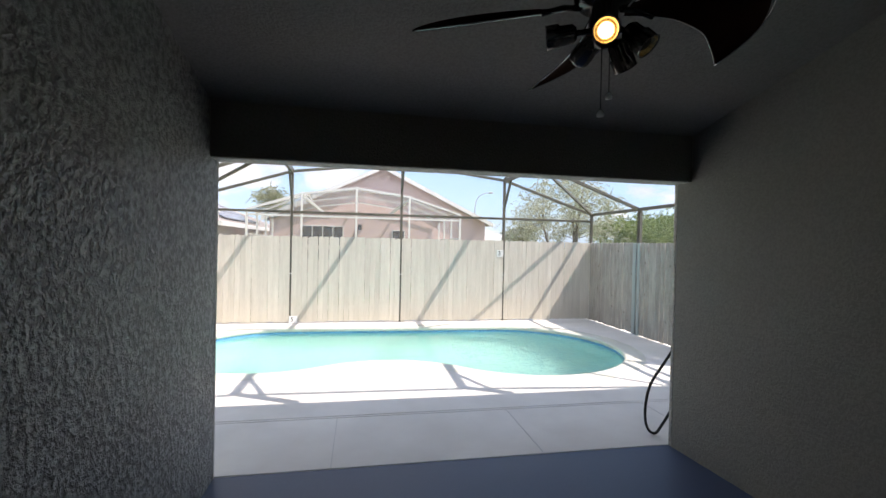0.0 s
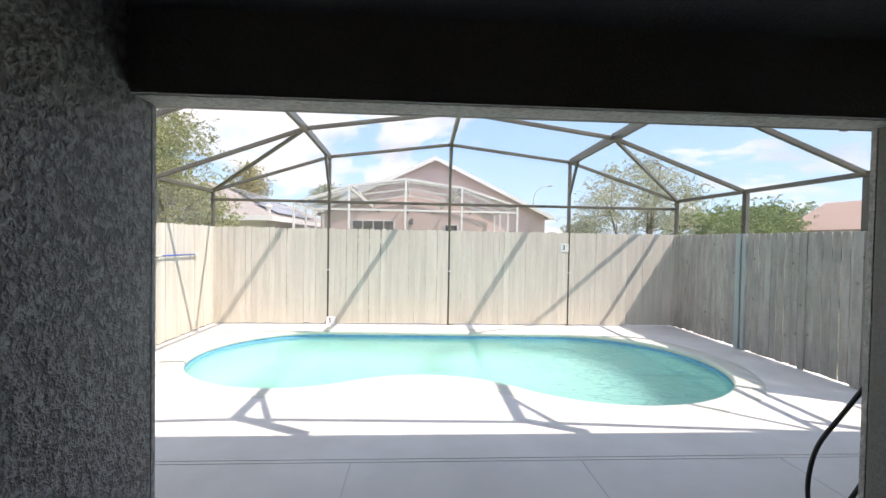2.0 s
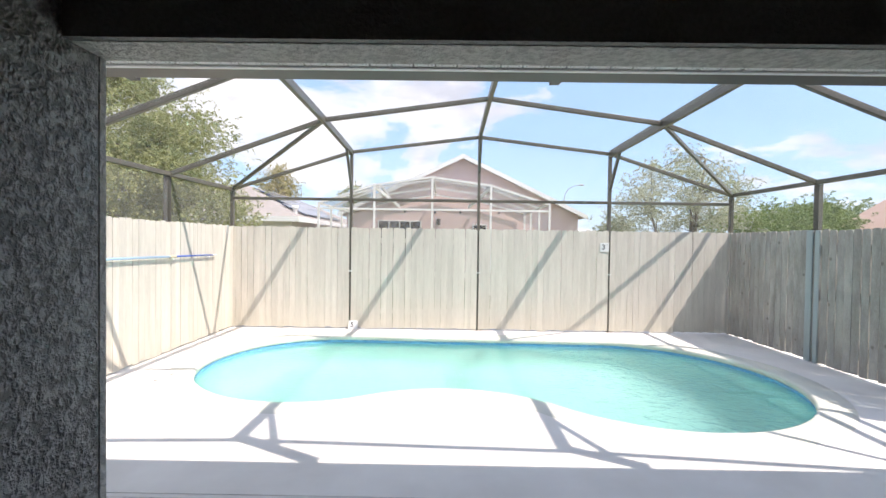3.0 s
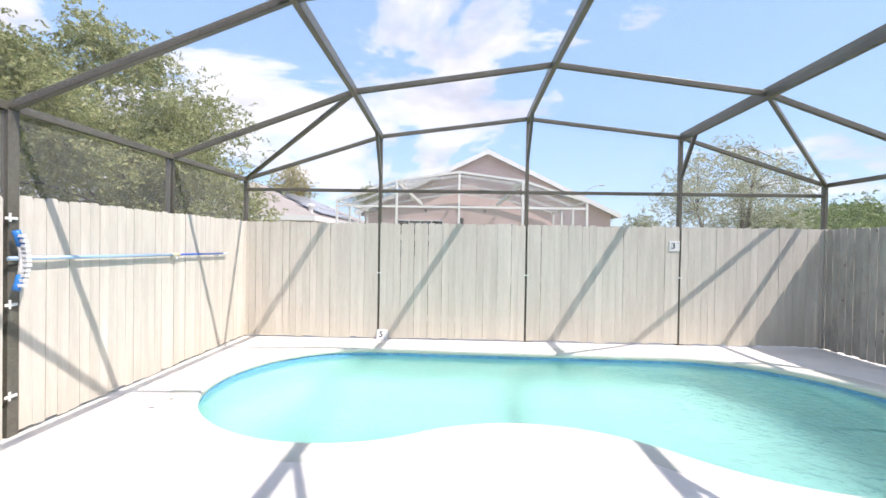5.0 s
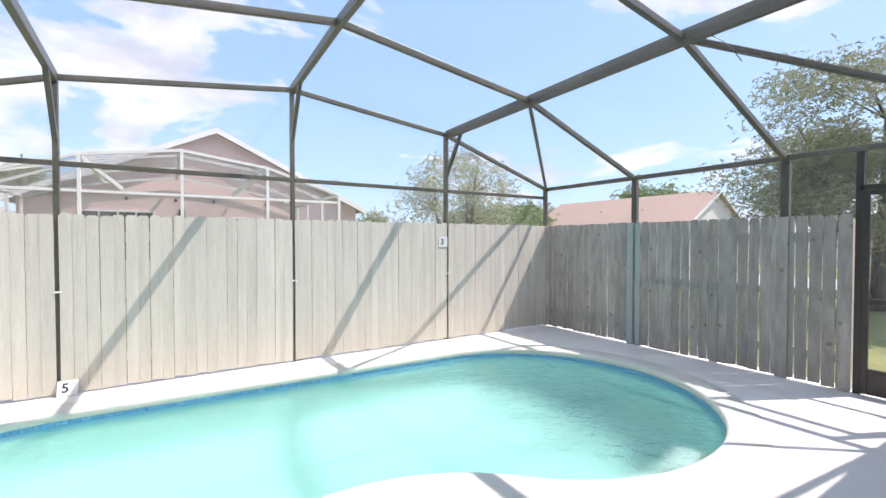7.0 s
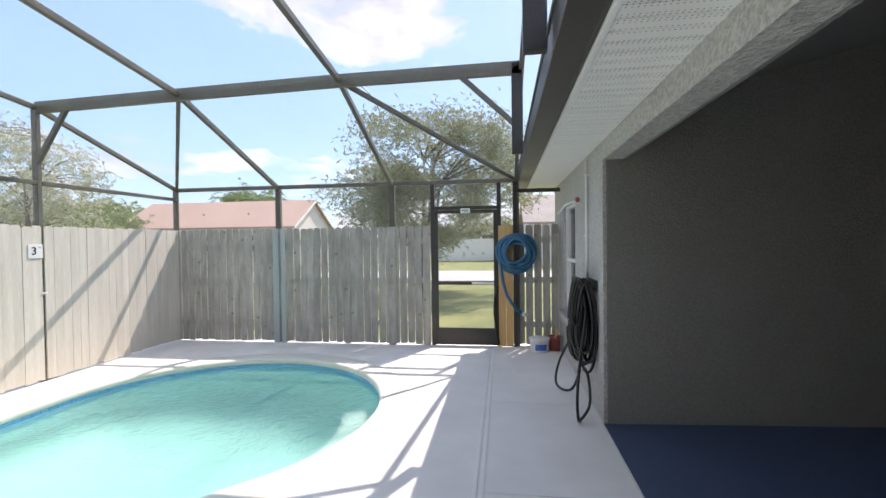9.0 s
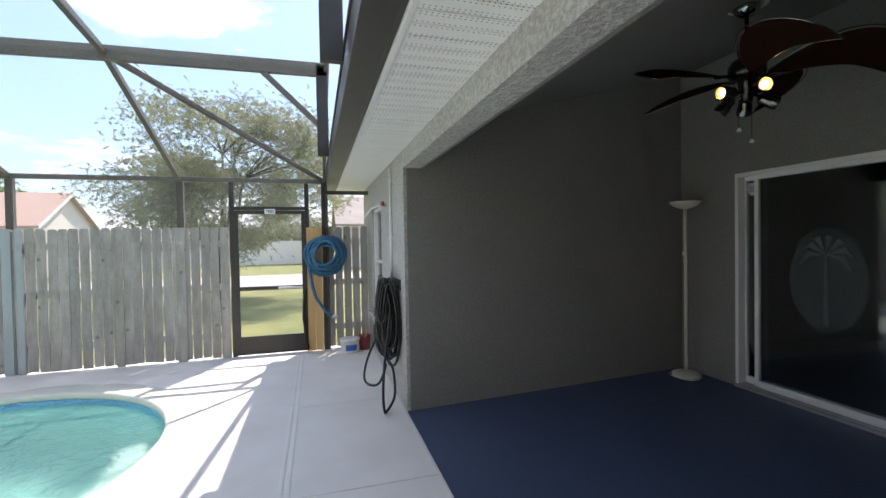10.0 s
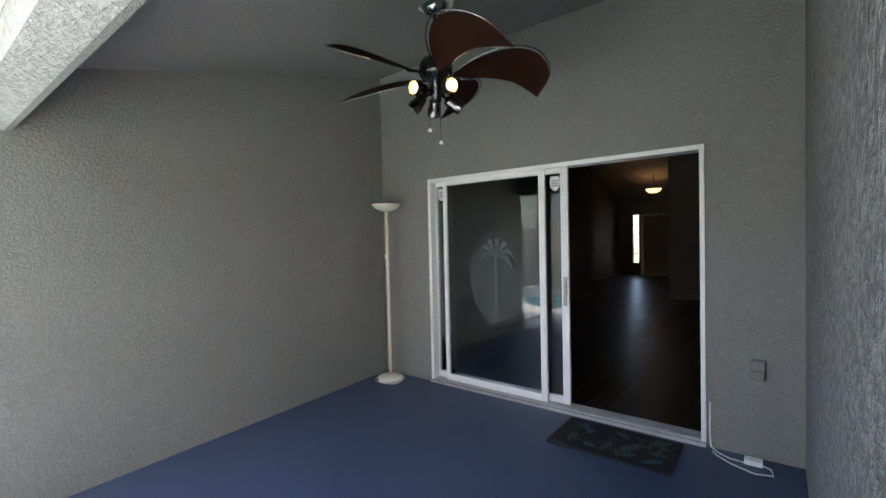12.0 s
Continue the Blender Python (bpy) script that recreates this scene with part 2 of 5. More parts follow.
M["deck"] = surface("cool_deck", (0.67, 0.635, 0.59), (0.83, 0.80, 0.76), 0.8, 1.3, 160, 0.25, 0.003, mixgrain=0.35)
M["coping"] = surface("coping", (0.58, 0.58, 0.50), (0.70, 0.69, 0.62), 0.75, 2.5, 140, 0.25, 0.003)
M["joint"] = surface("joint_filler", (0.60, 0.58, 0.55), (0.68, 0.66, 0.63), 0.9, 6, 120, 0.3, 0.003)
M["tile"] = surface("blue_tile", (0.10, 0.34, 0.62), (0.26, 0.54, 0.76), 0.15, 9, 30, 0.05, 0.001, vary=0.06, island=True)
M["plaster"] = surface("pool_plaster", (0.35, 0.61, 0.58), (0.44, 0.69, 0.655), 0.7, 1.5, 60, 0.1)
M["water"] = pool_water()
M["board"] = surface("weathered_board", (0.50, 0.465, 0.40), (0.70, 0.655, 0.58), 0.8, 2.2, 26, 0.3, 0.003, stretch=(4, 4, 0.32), vary=0.05, mixgrain=0.4, foot=(0.56, 0.53, 0.40))
M["board_grey"] = surface("old_grey_board", (0.24, 0.23, 0.20), (0.47, 0.45, 0.405), 0.85, 2.6, 30, 0.4, 0.004, stretch=(4, 4, 1.0), vary=0.10, mixgrain=0.35, knots=True)
M["board_blue"] = surface("blue_stained_board", (0.31, 0.37, 0.37), (0.43, 0.48, 0.47), 0.8, 2.2, 26, 0.3, 0.003, stretch=(4, 4, 0.32), vary=0.08)
M["board_new"] = surface("fresh_pine_board", (0.55, 0.33, 0.13), (0.70, 0.46, 0.21), 0.7, 2.2, 26, 0.2, 0.002, stretch=(4, 4, 0.32))
M["bronze"] = surface("bronze_aluminium", (0.075, 0.07, 0.055), (0.165, 0.155, 0.125), 0.38, 1.6, 40, 0.05, 0.001)
M["black_metal"] = surface("dark_bronze", (0.028, 0.026, 0.023), (0.05, 0.046, 0.04), 0.4, 3, 50, 0.05, 0.001)
M["gutter"] = surface("dark_gutter_paint", (0.040, 0.037, 0.031), (0.068, 0.063, 0.054), 0.4, 2, 40, 0.04, 0.001)
M["screen"] = screen_mesh()
M["dusty_screen"] = screen_mesh("dusty_screen_mesh", 0.32, 0.45)
M["white"] = surface("white_paint", (0.72, 0.72, 0.70), (0.82, 0.82, 0.80), 0.45, 4, 60, 0.05, 0.001)
M["white_alu"] = surface("white_aluminium", (0.74, 0.74, 0.73), (0.82, 0.82, 0.81), 0.35, 5, 50, 0.03, 0.001)
M["soffit"] = perforated()
M["glass"] = glass("window_glass", (0.84, 0.87, 0.87))
M["pink"] = stucco("pink_stucco", (0.67, 0.50, 0.48), (0.75, 0.57, 0.55), 30, 0.4, 0.004)
M["cream_wall"] = stucco("cream_stucco", (0.66, 0.62, 0.58), (0.74, 0.70, 0.66), 30, 0.4, 0.004)
M["roof_brown"] = surface("brown_shingle", (0.26, 0.225, 0.205), (0.38, 0.34, 0.31), 0.9, 1.2, 14, 0.5, 0.01)
M["roof_red"] = surface("red_brown_shingle", (0.40, 0.27, 0.21), (0.50, 0.36, 0.29), 0.9, 0.8, 10, 0.5, 0.01)
M["solar"] = surface("solar_panel", (0.03, 0.045, 0.09), (0.05, 0.07, 0.13), 0.12, 2, 20, 0.0)
M["grass"] = surface("lawn", (0.08, 0.125, 0.03), (0.33, 0.32, 0.12), 0.9, 0.9, 22, 0.8, 0.05)
M["road"] = surface("concrete_road", (0.36, 0.35, 0.33), (0.46, 0.45, 0.43), 0.9, 0.4, 30, 0.2, 0.004)
M["bark"] = surface("bark", (0.10, 0.085, 0.07), (0.22, 0.19, 0.16), 0.9, 5, 40, 0.6, 0.01, stretch=(1, 1, 0.3))
M["leaf_olive"] = leaf_material("olive_leaves", (0.19, 0.22, 0.085), (0.47, 0.48, 0.22))
M["leaf_green"] = leaf_material("green_leaves", (0.10, 0.16, 0.04), (0.30, 0.37, 0.12))
M["leaf_pale"] = leaf_material("pale_leaves", (0.33, 0.36, 0.24), (0.60, 0.60, 0.44))
M["leaf_yellow"] = leaf_material("yellowing_leaves", (0.28, 0.25, 0.10), (0.50, 0.44, 0.20))
M["leaf_grey"] = leaf_material("grey_green_leaves", (0.17, 0.195, 0.10), (0.44, 0.45, 0.27))


# ---- mesh helpers ----
class Geo:
    """Vertices and faces of one mesh."""

    def __init__(self):
        self.v, self.f = [], []

    def add(self, verts, faces):
        k = len(self.v)
        self.v += [tuple(p) for p in verts]
        self.f += [tuple(i + k for i in f) for f in faces]
        return self

    def box(self, x0, y0, z0, x1, y1, z1):
        x0, x1, y0, y1, z0, z1 = min(x0, x1), max(x0, x1), min(y0, y1), max(y0, y1), min(z0, z1), max(z0, z1)
        v = [(x, y, z) for z in (z0, z1) for x, y in ((x0, y0), (x1, y0), (x1, y1), (x0, y1))]
        return self.add(v, [(3, 2, 1, 0), (4, 5, 6, 7), (0, 1, 5, 4), (1, 2, 6, 5), (2, 3, 7, 6), (3, 0, 4, 7)])

    def bar(self, p, q, w, h, up=(0, 0, 1)):
        """A rectangular bar from p to q, w wide and h high."""
        p, q = Vector(p), Vector(q)
        d = (q - p).normalized()
        s = d.cross(Vector(up))
        s = s.normalized() if s.length > 1e-4 else Vector((1, 0, 0))
        u = s.cross(d)
        v = [e + s * a * w / 2 + u * b * h / 2 for e in (p, q) for a, b in ((-1, -1), (1, -1), (1, 1), (-1, 1))]
        return self.add(v, [(0, 1, 2, 3), (7, 6, 5, 4), (4, 5, 1, 0), (5, 6, 2, 1), (6, 7, 3, 2), (7, 4, 0, 3)])

    def tube(self, path, radius, n=8, closed=False):
        """A round tube along a path; radius may be a number or one per point."""
        path = [Vector(p) for p in path]
        m = len(path)
        rad = radius if isinstance(radius, (list, tuple)) else [radius] * m
        v, side = [], None
        for i, p in enumerate(path):
            a, b = path[i - 1 if i or closed else 0], path[(i + 1) % m if i + 1 < m or closed else m - 1]
            d = (b - a).normalized()
            if side is None:
                side = d.orthogonal().normalized()
            side = (side - d * side.dot(d)).normalized()
            u = d.cross(side)
            v += [p + (side * math.cos(k * math.tau / n) + u * math.sin(k * math.tau / n)) * rad[i] for k in range(n)]
        f = []
        for i in range(m if closed else m - 1):
            j = (i + 1) % m
            f += [(i * n + k, i * n + (k + 1) % n, j * n + (k + 1) % n, j * n + k) for k in range(n)]
        if not closed:
            f += [tuple(reversed(range(n))), tuple((m - 1) * n + k for k in range(n))]
        return self.add(v, f)

    def lathe(self, profile, n=24, at=(0, 0, 0), axis=None):
        """Turns (radius, height) pairs about z, or about an axis."""
        v = [(r * math.cos(k * math.tau / n), r * math.sin(k * math.tau / n), z) for r, z in profile for k in range(n)]
        if axis is not None:
            q = Vector((0, 0, 1)).rotation_difference(Vector(axis))
            v = [q @ Vector(p) for p in v]
        v = [Vector(p) + Vector(at) for p in v]
        f = [(i * n + k, i * n + (k + 1) % n, (i + 1) * n + (k + 1) % n, (i + 1) * n + k)
             for i in range(len(profile) - 1) for k in range(n)]
        return self.add(v, f)

    def prism(self, outline, lift):
        """A flat outline pushed along lift."""
        n = len(outline)
        a = [Vector(p) for p in outline]
        v = a + [p + Vector(lift) for p in a]
        return self.add(v, [tuple(reversed(range(n))), tuple(range(n, 2 * n))] + [(i, (i + 1) % n, n + (i + 1) % n, n + i) for i in range(n)])


ORIGIN = {}


def mesh_of(name, geo, mat, at=(0, 0, 0), bevel=0.0, smooth=False):
    me = bpy.data.meshes.new(name)
    o = Vector(at)
    me.from_pydata([Vector(p) - o for p in geo.v], [], geo.f)
    bm = bmesh.new()
    bm.from_mesh(me)
    if bevel:
        edges = [e for e in bm.edges if len(e.link_faces) == 2 and e.calc_face_angle(0) > 0.6]
        bmesh.ops.bevel(bm, geom=edges, offset=bevel, segments=2, affect="EDGES", profile=0.5)
    bmesh.ops.recalc_face_normals(bm, faces=bm.faces)
    for f in bm.faces:
        f.smooth = smooth
    bm.to_mesh(me)
    bm.free()
    me.materials.append(mat)
    return me


def thing(name, at, label, category, group="", kind=""):
    """An empty at a thing's base; its parts are given in the place's own metres."""
    ob = new(name)
    ob.location = at
    ob.empty_display_size = 0.1
    ORIGIN[ob.name] = Vector(at)
    return tagged(ob, label, category, group, kind)


def part(name, geo, mat, parent, label="", bevel=0.0, smooth=False, kind=""):
    o = ORIGIN[parent.name]
    ob = new(name, mesh_of(name, geo, mat, o, bevel, smooth))
    ob.parent = parent
    ORIGIN[ob.name] = o
    return tagged(ob, label, kind=kind)


def solo(name, geo, mat, label, category, group="", kind="", bevel=0.0, smooth=False, at=None):
    """A thing or a piece of the setting that is one mesh."""
    at = Vector(at) if at else Vector((0, 0, 0))
    ob = new(name, mesh_of(name, geo, mat, at, bevel, smooth))
    ob.location = at
    ORIGIN[ob.name] = at
    return tagged(ob, label, category, group, kind)


def piece(name, me, parent, m):
    """One of many alike pieces that share a mesh."""
    ob = new(name, me)
    ob.parent = parent
    ob.matrix_basis = Matrix.Translation(-ORIGIN[parent.name]) @ m
    return ob

# ---- the setting ----
LX0, LX1, BACK, FRONT, BEAM = -0.425, 3.185, 1.91, 5.06, 4.87
WX, EX, NY, SY = -3.0, 5.88, 11.20, 5.70
SILL, HEAD, DX0, DX1 = 0.13, 2.165, 0.10, 2.535
RISE = 0.10


def structure(name, geo, mat, label, bevel=0.0):
    return solo(name, geo, mat, label, name.split("_")[0], kind="structure", bevel=bevel)


def ceiling_z(y):
    return 3.34 - 0.245 * (y - BACK)


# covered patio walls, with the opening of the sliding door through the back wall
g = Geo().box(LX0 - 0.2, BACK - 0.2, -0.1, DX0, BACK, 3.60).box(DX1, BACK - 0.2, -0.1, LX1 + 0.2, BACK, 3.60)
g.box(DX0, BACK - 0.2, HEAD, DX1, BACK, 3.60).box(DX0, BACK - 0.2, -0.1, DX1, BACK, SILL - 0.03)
structure("wall_south", g, M["wall_fine_shaded"], "textured stucco wall round a sliding door, grey darkened for patio shade")
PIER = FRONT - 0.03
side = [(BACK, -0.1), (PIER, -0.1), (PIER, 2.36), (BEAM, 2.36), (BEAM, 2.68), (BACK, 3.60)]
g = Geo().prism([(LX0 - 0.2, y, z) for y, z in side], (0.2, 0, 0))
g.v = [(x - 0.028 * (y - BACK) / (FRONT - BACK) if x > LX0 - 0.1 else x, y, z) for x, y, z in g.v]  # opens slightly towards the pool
structure("wall_west", g, M["wall"], "textured stucco side wall of the patio, grey darkened for shade", 0.012)
structure("wall_east", Geo().prism([(LX1, y, z) for y, z in side], (0.2, 0, 0)), M["wall_fine_shaded"], "textured stucco side wall of the patio, grey darkened for shade", 0.012)
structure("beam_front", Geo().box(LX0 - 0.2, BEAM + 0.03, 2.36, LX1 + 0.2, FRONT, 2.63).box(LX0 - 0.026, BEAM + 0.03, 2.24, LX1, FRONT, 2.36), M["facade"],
          "grey stucco beam over the patio opening, lightened as if lit")
# thin facing that puts the shade on the beam's inner side into colour
structure("beam_inner_face", Geo().box(LX0 - 0.026, BEAM, 2.243, LX1, BEAM + 0.03, 2.63), M["wall_fine_shaded"], "inner face of the patio beam with its shade painted in")
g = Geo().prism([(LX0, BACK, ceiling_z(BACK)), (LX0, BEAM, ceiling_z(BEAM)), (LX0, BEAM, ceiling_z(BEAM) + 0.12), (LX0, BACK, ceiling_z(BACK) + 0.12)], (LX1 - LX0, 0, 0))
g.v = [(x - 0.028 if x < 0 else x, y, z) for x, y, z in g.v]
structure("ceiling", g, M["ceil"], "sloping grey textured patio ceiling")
g = Geo().prism([(LX0, FRONT, 0.0), (LX0, BACK, RISE), (LX0, BACK, -0.1), (LX0, FRONT, -0.1)], (LX1 - LX0, 0, 0))
g.v = [(x - 0.028 if x < 0 else x, y, z) for x, y, z in g.v]
structure("floor_patio", g, M["floor_blue"], "blue painted concrete patio floor, slightly sloped")

# the house wall beside the patio, with a window opening
WIN = (4.62, 5.55, 0.60, 2.02)
g = Geo().box(LX1 + 0.2, FRONT - 0.2, -0.1, WIN[0], FRONT, 2.63).box(WIN[1], FRONT - 0.2, -0.1, 6.6, FRONT, 2.63)
g.box(WIN[0], FRONT - 0.2, -0.1, WIN[1], FRONT, WIN[2]).box(WIN[0], FRONT - 0.2, WIN[3], WIN[1], FRONT, 2.63)
# skin over the pier end in the lighter tone that stands for daylight
g.box(LX1, PIER, -0.1, LX1 + 0.2, FRONT, 2.36)
structure("wall_house_east", g, M["facade"], "grey stucco house wall with a window, lightened as if lit")
structure("wall_house_west", Geo().box(-6.5, FRONT - 0.2, -0.1, LX0 - 0.2, FRONT, 2.63).box(LX0 - 0.2, PIER, -0.1, LX0 - 0.028, FRONT, 2.36), M["facade"], "grey stucco house wall, lightened as if lit")
structure("wall_house_end", Geo().box(6.4, -11.5, -0.1, 6.6, FRONT - 0.2, 2.63).box(-6.7, -11.5, -0.1, -6.5, FRONT, 2.63), M["facade"], "grey stucco end walls of the house, lightened as if lit")
# roof over the house: a plain pitched roof that shades the patio
g = Geo().prism([(-6.9, 5.57, 2.52), (-6.9, -3.0, 5.2), (-6.9, -3.0, 5.35), (-6.9, 5.57, 2.67)], (13.8, 0, 0))
g.prism([(-6.9, -11.9, 2.47), (-6.9, -3.0, 5.2), (-6.9, -3.0, 5.35), (-6.9, -11.9, 2.62)], (13.8, 0, 0))
structure("roof_house", g, M["roof_brown"], "brown shingle house roof")

# soffit panels, fascia and gutter
soffit = thing("soffit", (3, 5.3, 2.40), "white perforated vinyl soffit under the eave", "soffit", kind="structure")
g = Geo()
for k in (-1, 0, 1):
    g.box(k * 0.101 - 0.047, FRONT + 0.002, 2.395, k * 0.101 + 0.047, 5.490, 2.412)
pan = mesh_of("soffit_panel", g.box(-0.151, FRONT + 0.002, 2.413, 0.151, 5.490, 2.418), M["soffit"], bevel=0.0025)
for i in range(44):
    piece("soffit_panel", pan, soffit, Matrix.Translation((-6.4 + i * 0.305, 0, 0)))
structure("trim_soffit", Geo().box(-6.6, 5.478, 2.385, 6.9, 5.508, 2.43), M["white_alu"], "white soffit edge trim", 0.004)
g = Geo().box(-6.6, 5.509, 2.40, 6.9, 5.53, 2.50).box(-6.6, 5.53, 2.40, 6.9, 5.67, 2.415).box(-6.6, 5.655, 2.415, 6.9, 5.67, 2.58).box(-6.6, 5.67, 2.567, 6.9, 5.683, 2.58)
structure("gutter", g, M["gutter"], "bronze box gutter along the eave", 0.003)

# deck with the kidney-shaped hole of the pool
PW, RW, PE, RE, PS, RS = (-0.76, 9.10), 1.47, (3.20, 8.78), 1.68, (0.86, 6.544), 1.556


def arc(c, r, a, b, n):
    return [(c[0] + r * math.cos(a + (b - a) * i / n), c[1] + r * math.sin(a + (b - a) * i / n)) for i in range(n + 1)]


def pool_outline(grow=0.0):
    """Two round ends, a straight far side, and a bump on the near side."""
    top = math.pi / 2 + math.atan2(PE[1] + RE - PW[1] - RW, PE[0] - PW[0])
    a_w, a_e = math.atan2(PS[1] - PW[1], PS[0] - PW[0]), math.atan2(PS[1] - PE[1], PS[0] - PE[0])
    pts = arc(PE, RE + grow, a_e + math.tau if a_e < -math.pi else a_e, top, 48)
    n = 16
    q0, q1 = pts[-1], (PW[0] + (RW + grow) * math.cos(top), PW[1] + (RW + grow) * math.sin(top))
    pts += [(q0[0] + (q1[0] - q0[0]) * i / n, q0[1] + (q1[1] - q0[1]) * i / n) for i in range(1, n)]
    pts += arc(PW, RW + grow, top, a_w + math.tau, 40)
    pts += arc(PS, RS - grow, math.atan2(PW[1] - PS[1], PW[0] - PS[0]), math.atan2(PE[1] - PS[1], PE[0] - PS[0]), 24)[1:-1]
    return pts


def ring(bm, pts, z):
    vs = [bm.verts.new((x, y, z)) for x, y in pts]
    return [bm.edges.new((vs[i], vs[(i + 1) % len(vs)])) for i in range(len(vs))]


def sheet_with_hole(name, outer, inner, z, mat, label, category, kind="structure"):
    bm = bmesh.new()
    e = ring(bm, outer, z)
    if inner:
        e += ring(bm, inner, z)
    bmesh.ops.triangle_fill(bm, use_beauty=True, use_dissolve=False, edges=e)
    bmesh.ops.recalc_face_normals(bm, faces=bm.faces)
    for f in bm.faces:
        if f.normal.z < 0:
            f.normal_flip()
    me = bpy.data.meshes.new(name)
    bm.to_mesh(me)
    bm.free()
    me.materials.append(mat)
    return tagged(new(name, me), label, category, kind=kind)


def around(x0, y0, x1, y1, n=20):
    c = [(x0, y0), (x1, y0), (x1, y1), (x0, y1)]
    return [(a[0] + (b[0] - a[0]) * i / n, a[1] + (b[1] - a[1]) * i / n) for a, b in zip(c, c[1:] + c[:1]) for i in range(n)]


sheet_with_hole("pavement_deck", around(-3.3, FRONT, 6.1, 11.35), pool_outline(0.30), 0.0, M["deck"],
                "pale textured concrete pool deck", "pool deck")


def loft(rings):
    """Skin between closed outlines of equal length."""
    g = Geo()
    n = len(rings[0])
    g.v = [p for r in rings for p in r]
    g.f = [(i * n + k, i * n + (k + 1) % n, (i + 1) * n + (k + 1) % n, (i + 1) * n + k) for i in range(len(rings) - 1) for k in range(n)]
    return g


def at_z(pts, z):
    return [(x, y, z) for x, y in pts]


pool = thing("swimming_pool", (1.2, 8.8, 0), "kidney-shaped swimming pool with cloudy turquoise water and blue waterline tiles", "swimming pool")
part("coping", loft([at_z(pool_outline(0.30), 0.0), at_z(pool_outline(0.295), 0.004), at_z(pool_outline(0.03), 0.006), at_z(pool_outline(0.008), -0.002),
                     at_z(pool_outline(0.0), -0.02), at_z(pool_outline(0.0), -0.055), at_z(pool_outline(0.012), -0.065), at_z(pool_outline(0.03), -0.065)]),
     M["coping"], pool, "pale rounded concrete coping", smooth=True)
part("basin", loft([at_z(pool_outline(0.03), -0.065), at_z(pool_outline(0.03), -0.85), at_z(pool_outline(0.0), -0.98), at_z(pool_outline(-0.08), -1.08), at_z(pool_outline(-0.22), -1.14), at_z(pool_outline(-0.6), -1.17)]).add(
    at_z(pool_outline(-0.6), -1.17), [tuple(range(len(pool_outline())))]), M["plaster"], pool, "pale turquoise plaster", smooth=True)
tiles = Geo()
o_out, o_in = pool_outline(0.029), pool_outline(0.016)
dense_o, dense_i = [], []
for ring_pts, dense in ((o_out, dense_o), (o_in, dense_i)):
    for (xa, ya), (xb, yb) in zip(ring_pts, ring_pts[1:] + ring_pts[:1]):
        for s in (0.0, 0.34, 0.67):
            dense.append((xa + (xb - xa) * s, ya + (yb - ya) * s))
for i in range(len(dense_o)):
    a, b, c, d = dense_o[i], dense_o[(i + 1) % len(dense_o)], dense_i[i], dense_i[(i + 1) % len(dense_i)]
    c, d = [(c[0] * 0.96 + d[0] * 0.04, c[1] * 0.96 + d[1] * 0.04), (d[0] * 0.96 + c[0] * 0.04, d[1] * 0.96 + c[1] * 0.04)]
    tiles.add([(*a, -0.215), (*b, -0.215), (*b, -0.067), (*a, -0.067), (*c, -0.213), (*d, -0.213), (*d, -0.069), (*c, -0.069)],
              [(4, 5, 6, 7), (0, 1, 5, 4), (1, 2, 6, 5), (2, 3, 7, 6), (3, 0, 4, 7)])
part("waterline_tile", tiles, M["tile"], pool, "small glossy blue tiles", kind="stuff")
n = len(pool_outline())
wat = Geo().add(at_z(pool_outline(0.02), -0.105), [tuple(range(n))])
water = part("water", wat, M["water"], pool, "cloudy turquoise rippled water")
water.visible_shadow = False
bench = [(PE[0] + r * math.cos(radians(a)), PE[1] + r * math.sin(radians(a))) for r, span in ((RE + 0.02, range(-118, -66, 4)), (RE - 0.36, range(-70, -120, -4))) for a in span]
part("entry_step", Geo().prism(at_z(bench, -1.1), (0, 0, 0.78)), surface("white_plaster", (0.50, 0.58, 0.55), (0.60, 0.67, 0.64), 0.7, 3, 60, 0.1), pool, "white plaster step under water", bevel=0.02)

# lawn round the house, one sheet to the horizon
g = Geo()
X = [-900, -3.3, 6.1, 900]
Y = [-900, 5.0, 11.35, 900]
g.v = [(x, y, -0.07) for y in Y for x in X]
g.f = [(j * 4 + i, j * 4 + i + 1, j * 4 + i + 5, j * 4 + i + 4) for j in range(3) for i in range(3) if not (i == 1 and j == 1)]
solo("ground", g, M["grass"], "patchy dry lawn", "lawn", kind="structure")
structure("trim_deck_edge", Geo().box(-3.3, 11.345, -0.3, 6.1, 11.35, 0.0).box(6.095, 5.0, -0.3, 6.1, 11.345, 0.0).box(-3.3, 5.0, -0.3, -3.295, 11.345, 0.0), M["deck"], "edge of the concrete deck")
solo("road", Geo().box(17.0, -300, -0.12, 23.0, 400, -0.045), M["road"], "pale concrete street", "road", kind="structure")

for x, y, a in ((-2.35, 8.19, 0.3), (-2.31, 8.41, 1.4)):
    leaf = thing("fallen_leaf", (x, y, 0.002), "small dry brown leaf lying on the deck", "leaf", group="leaves on the deck")
    d, e = Vector((math.cos(a), math.sin(a), 0)) * 0.03, Vector((-math.sin(a), math.cos(a), 0)) * 0.011
    c = Vector((x, y, 0.003))
    part("blade", Geo().prism([c - d, c - d * 0.3 - e, c + d * 0.5 - e * 0.7, c + d, c + d * 0.5 + e * 0.7, c - d * 0.3 + e], (0, 0, 0.002)), M["bark"], leaf)

# slot drain and control joints of the deck
g = Geo().box(WX, 6.03, -0.02, EX, 6.055, 0.004).box(WX, 6.075, -0.02, EX, 6.10, 0.004)
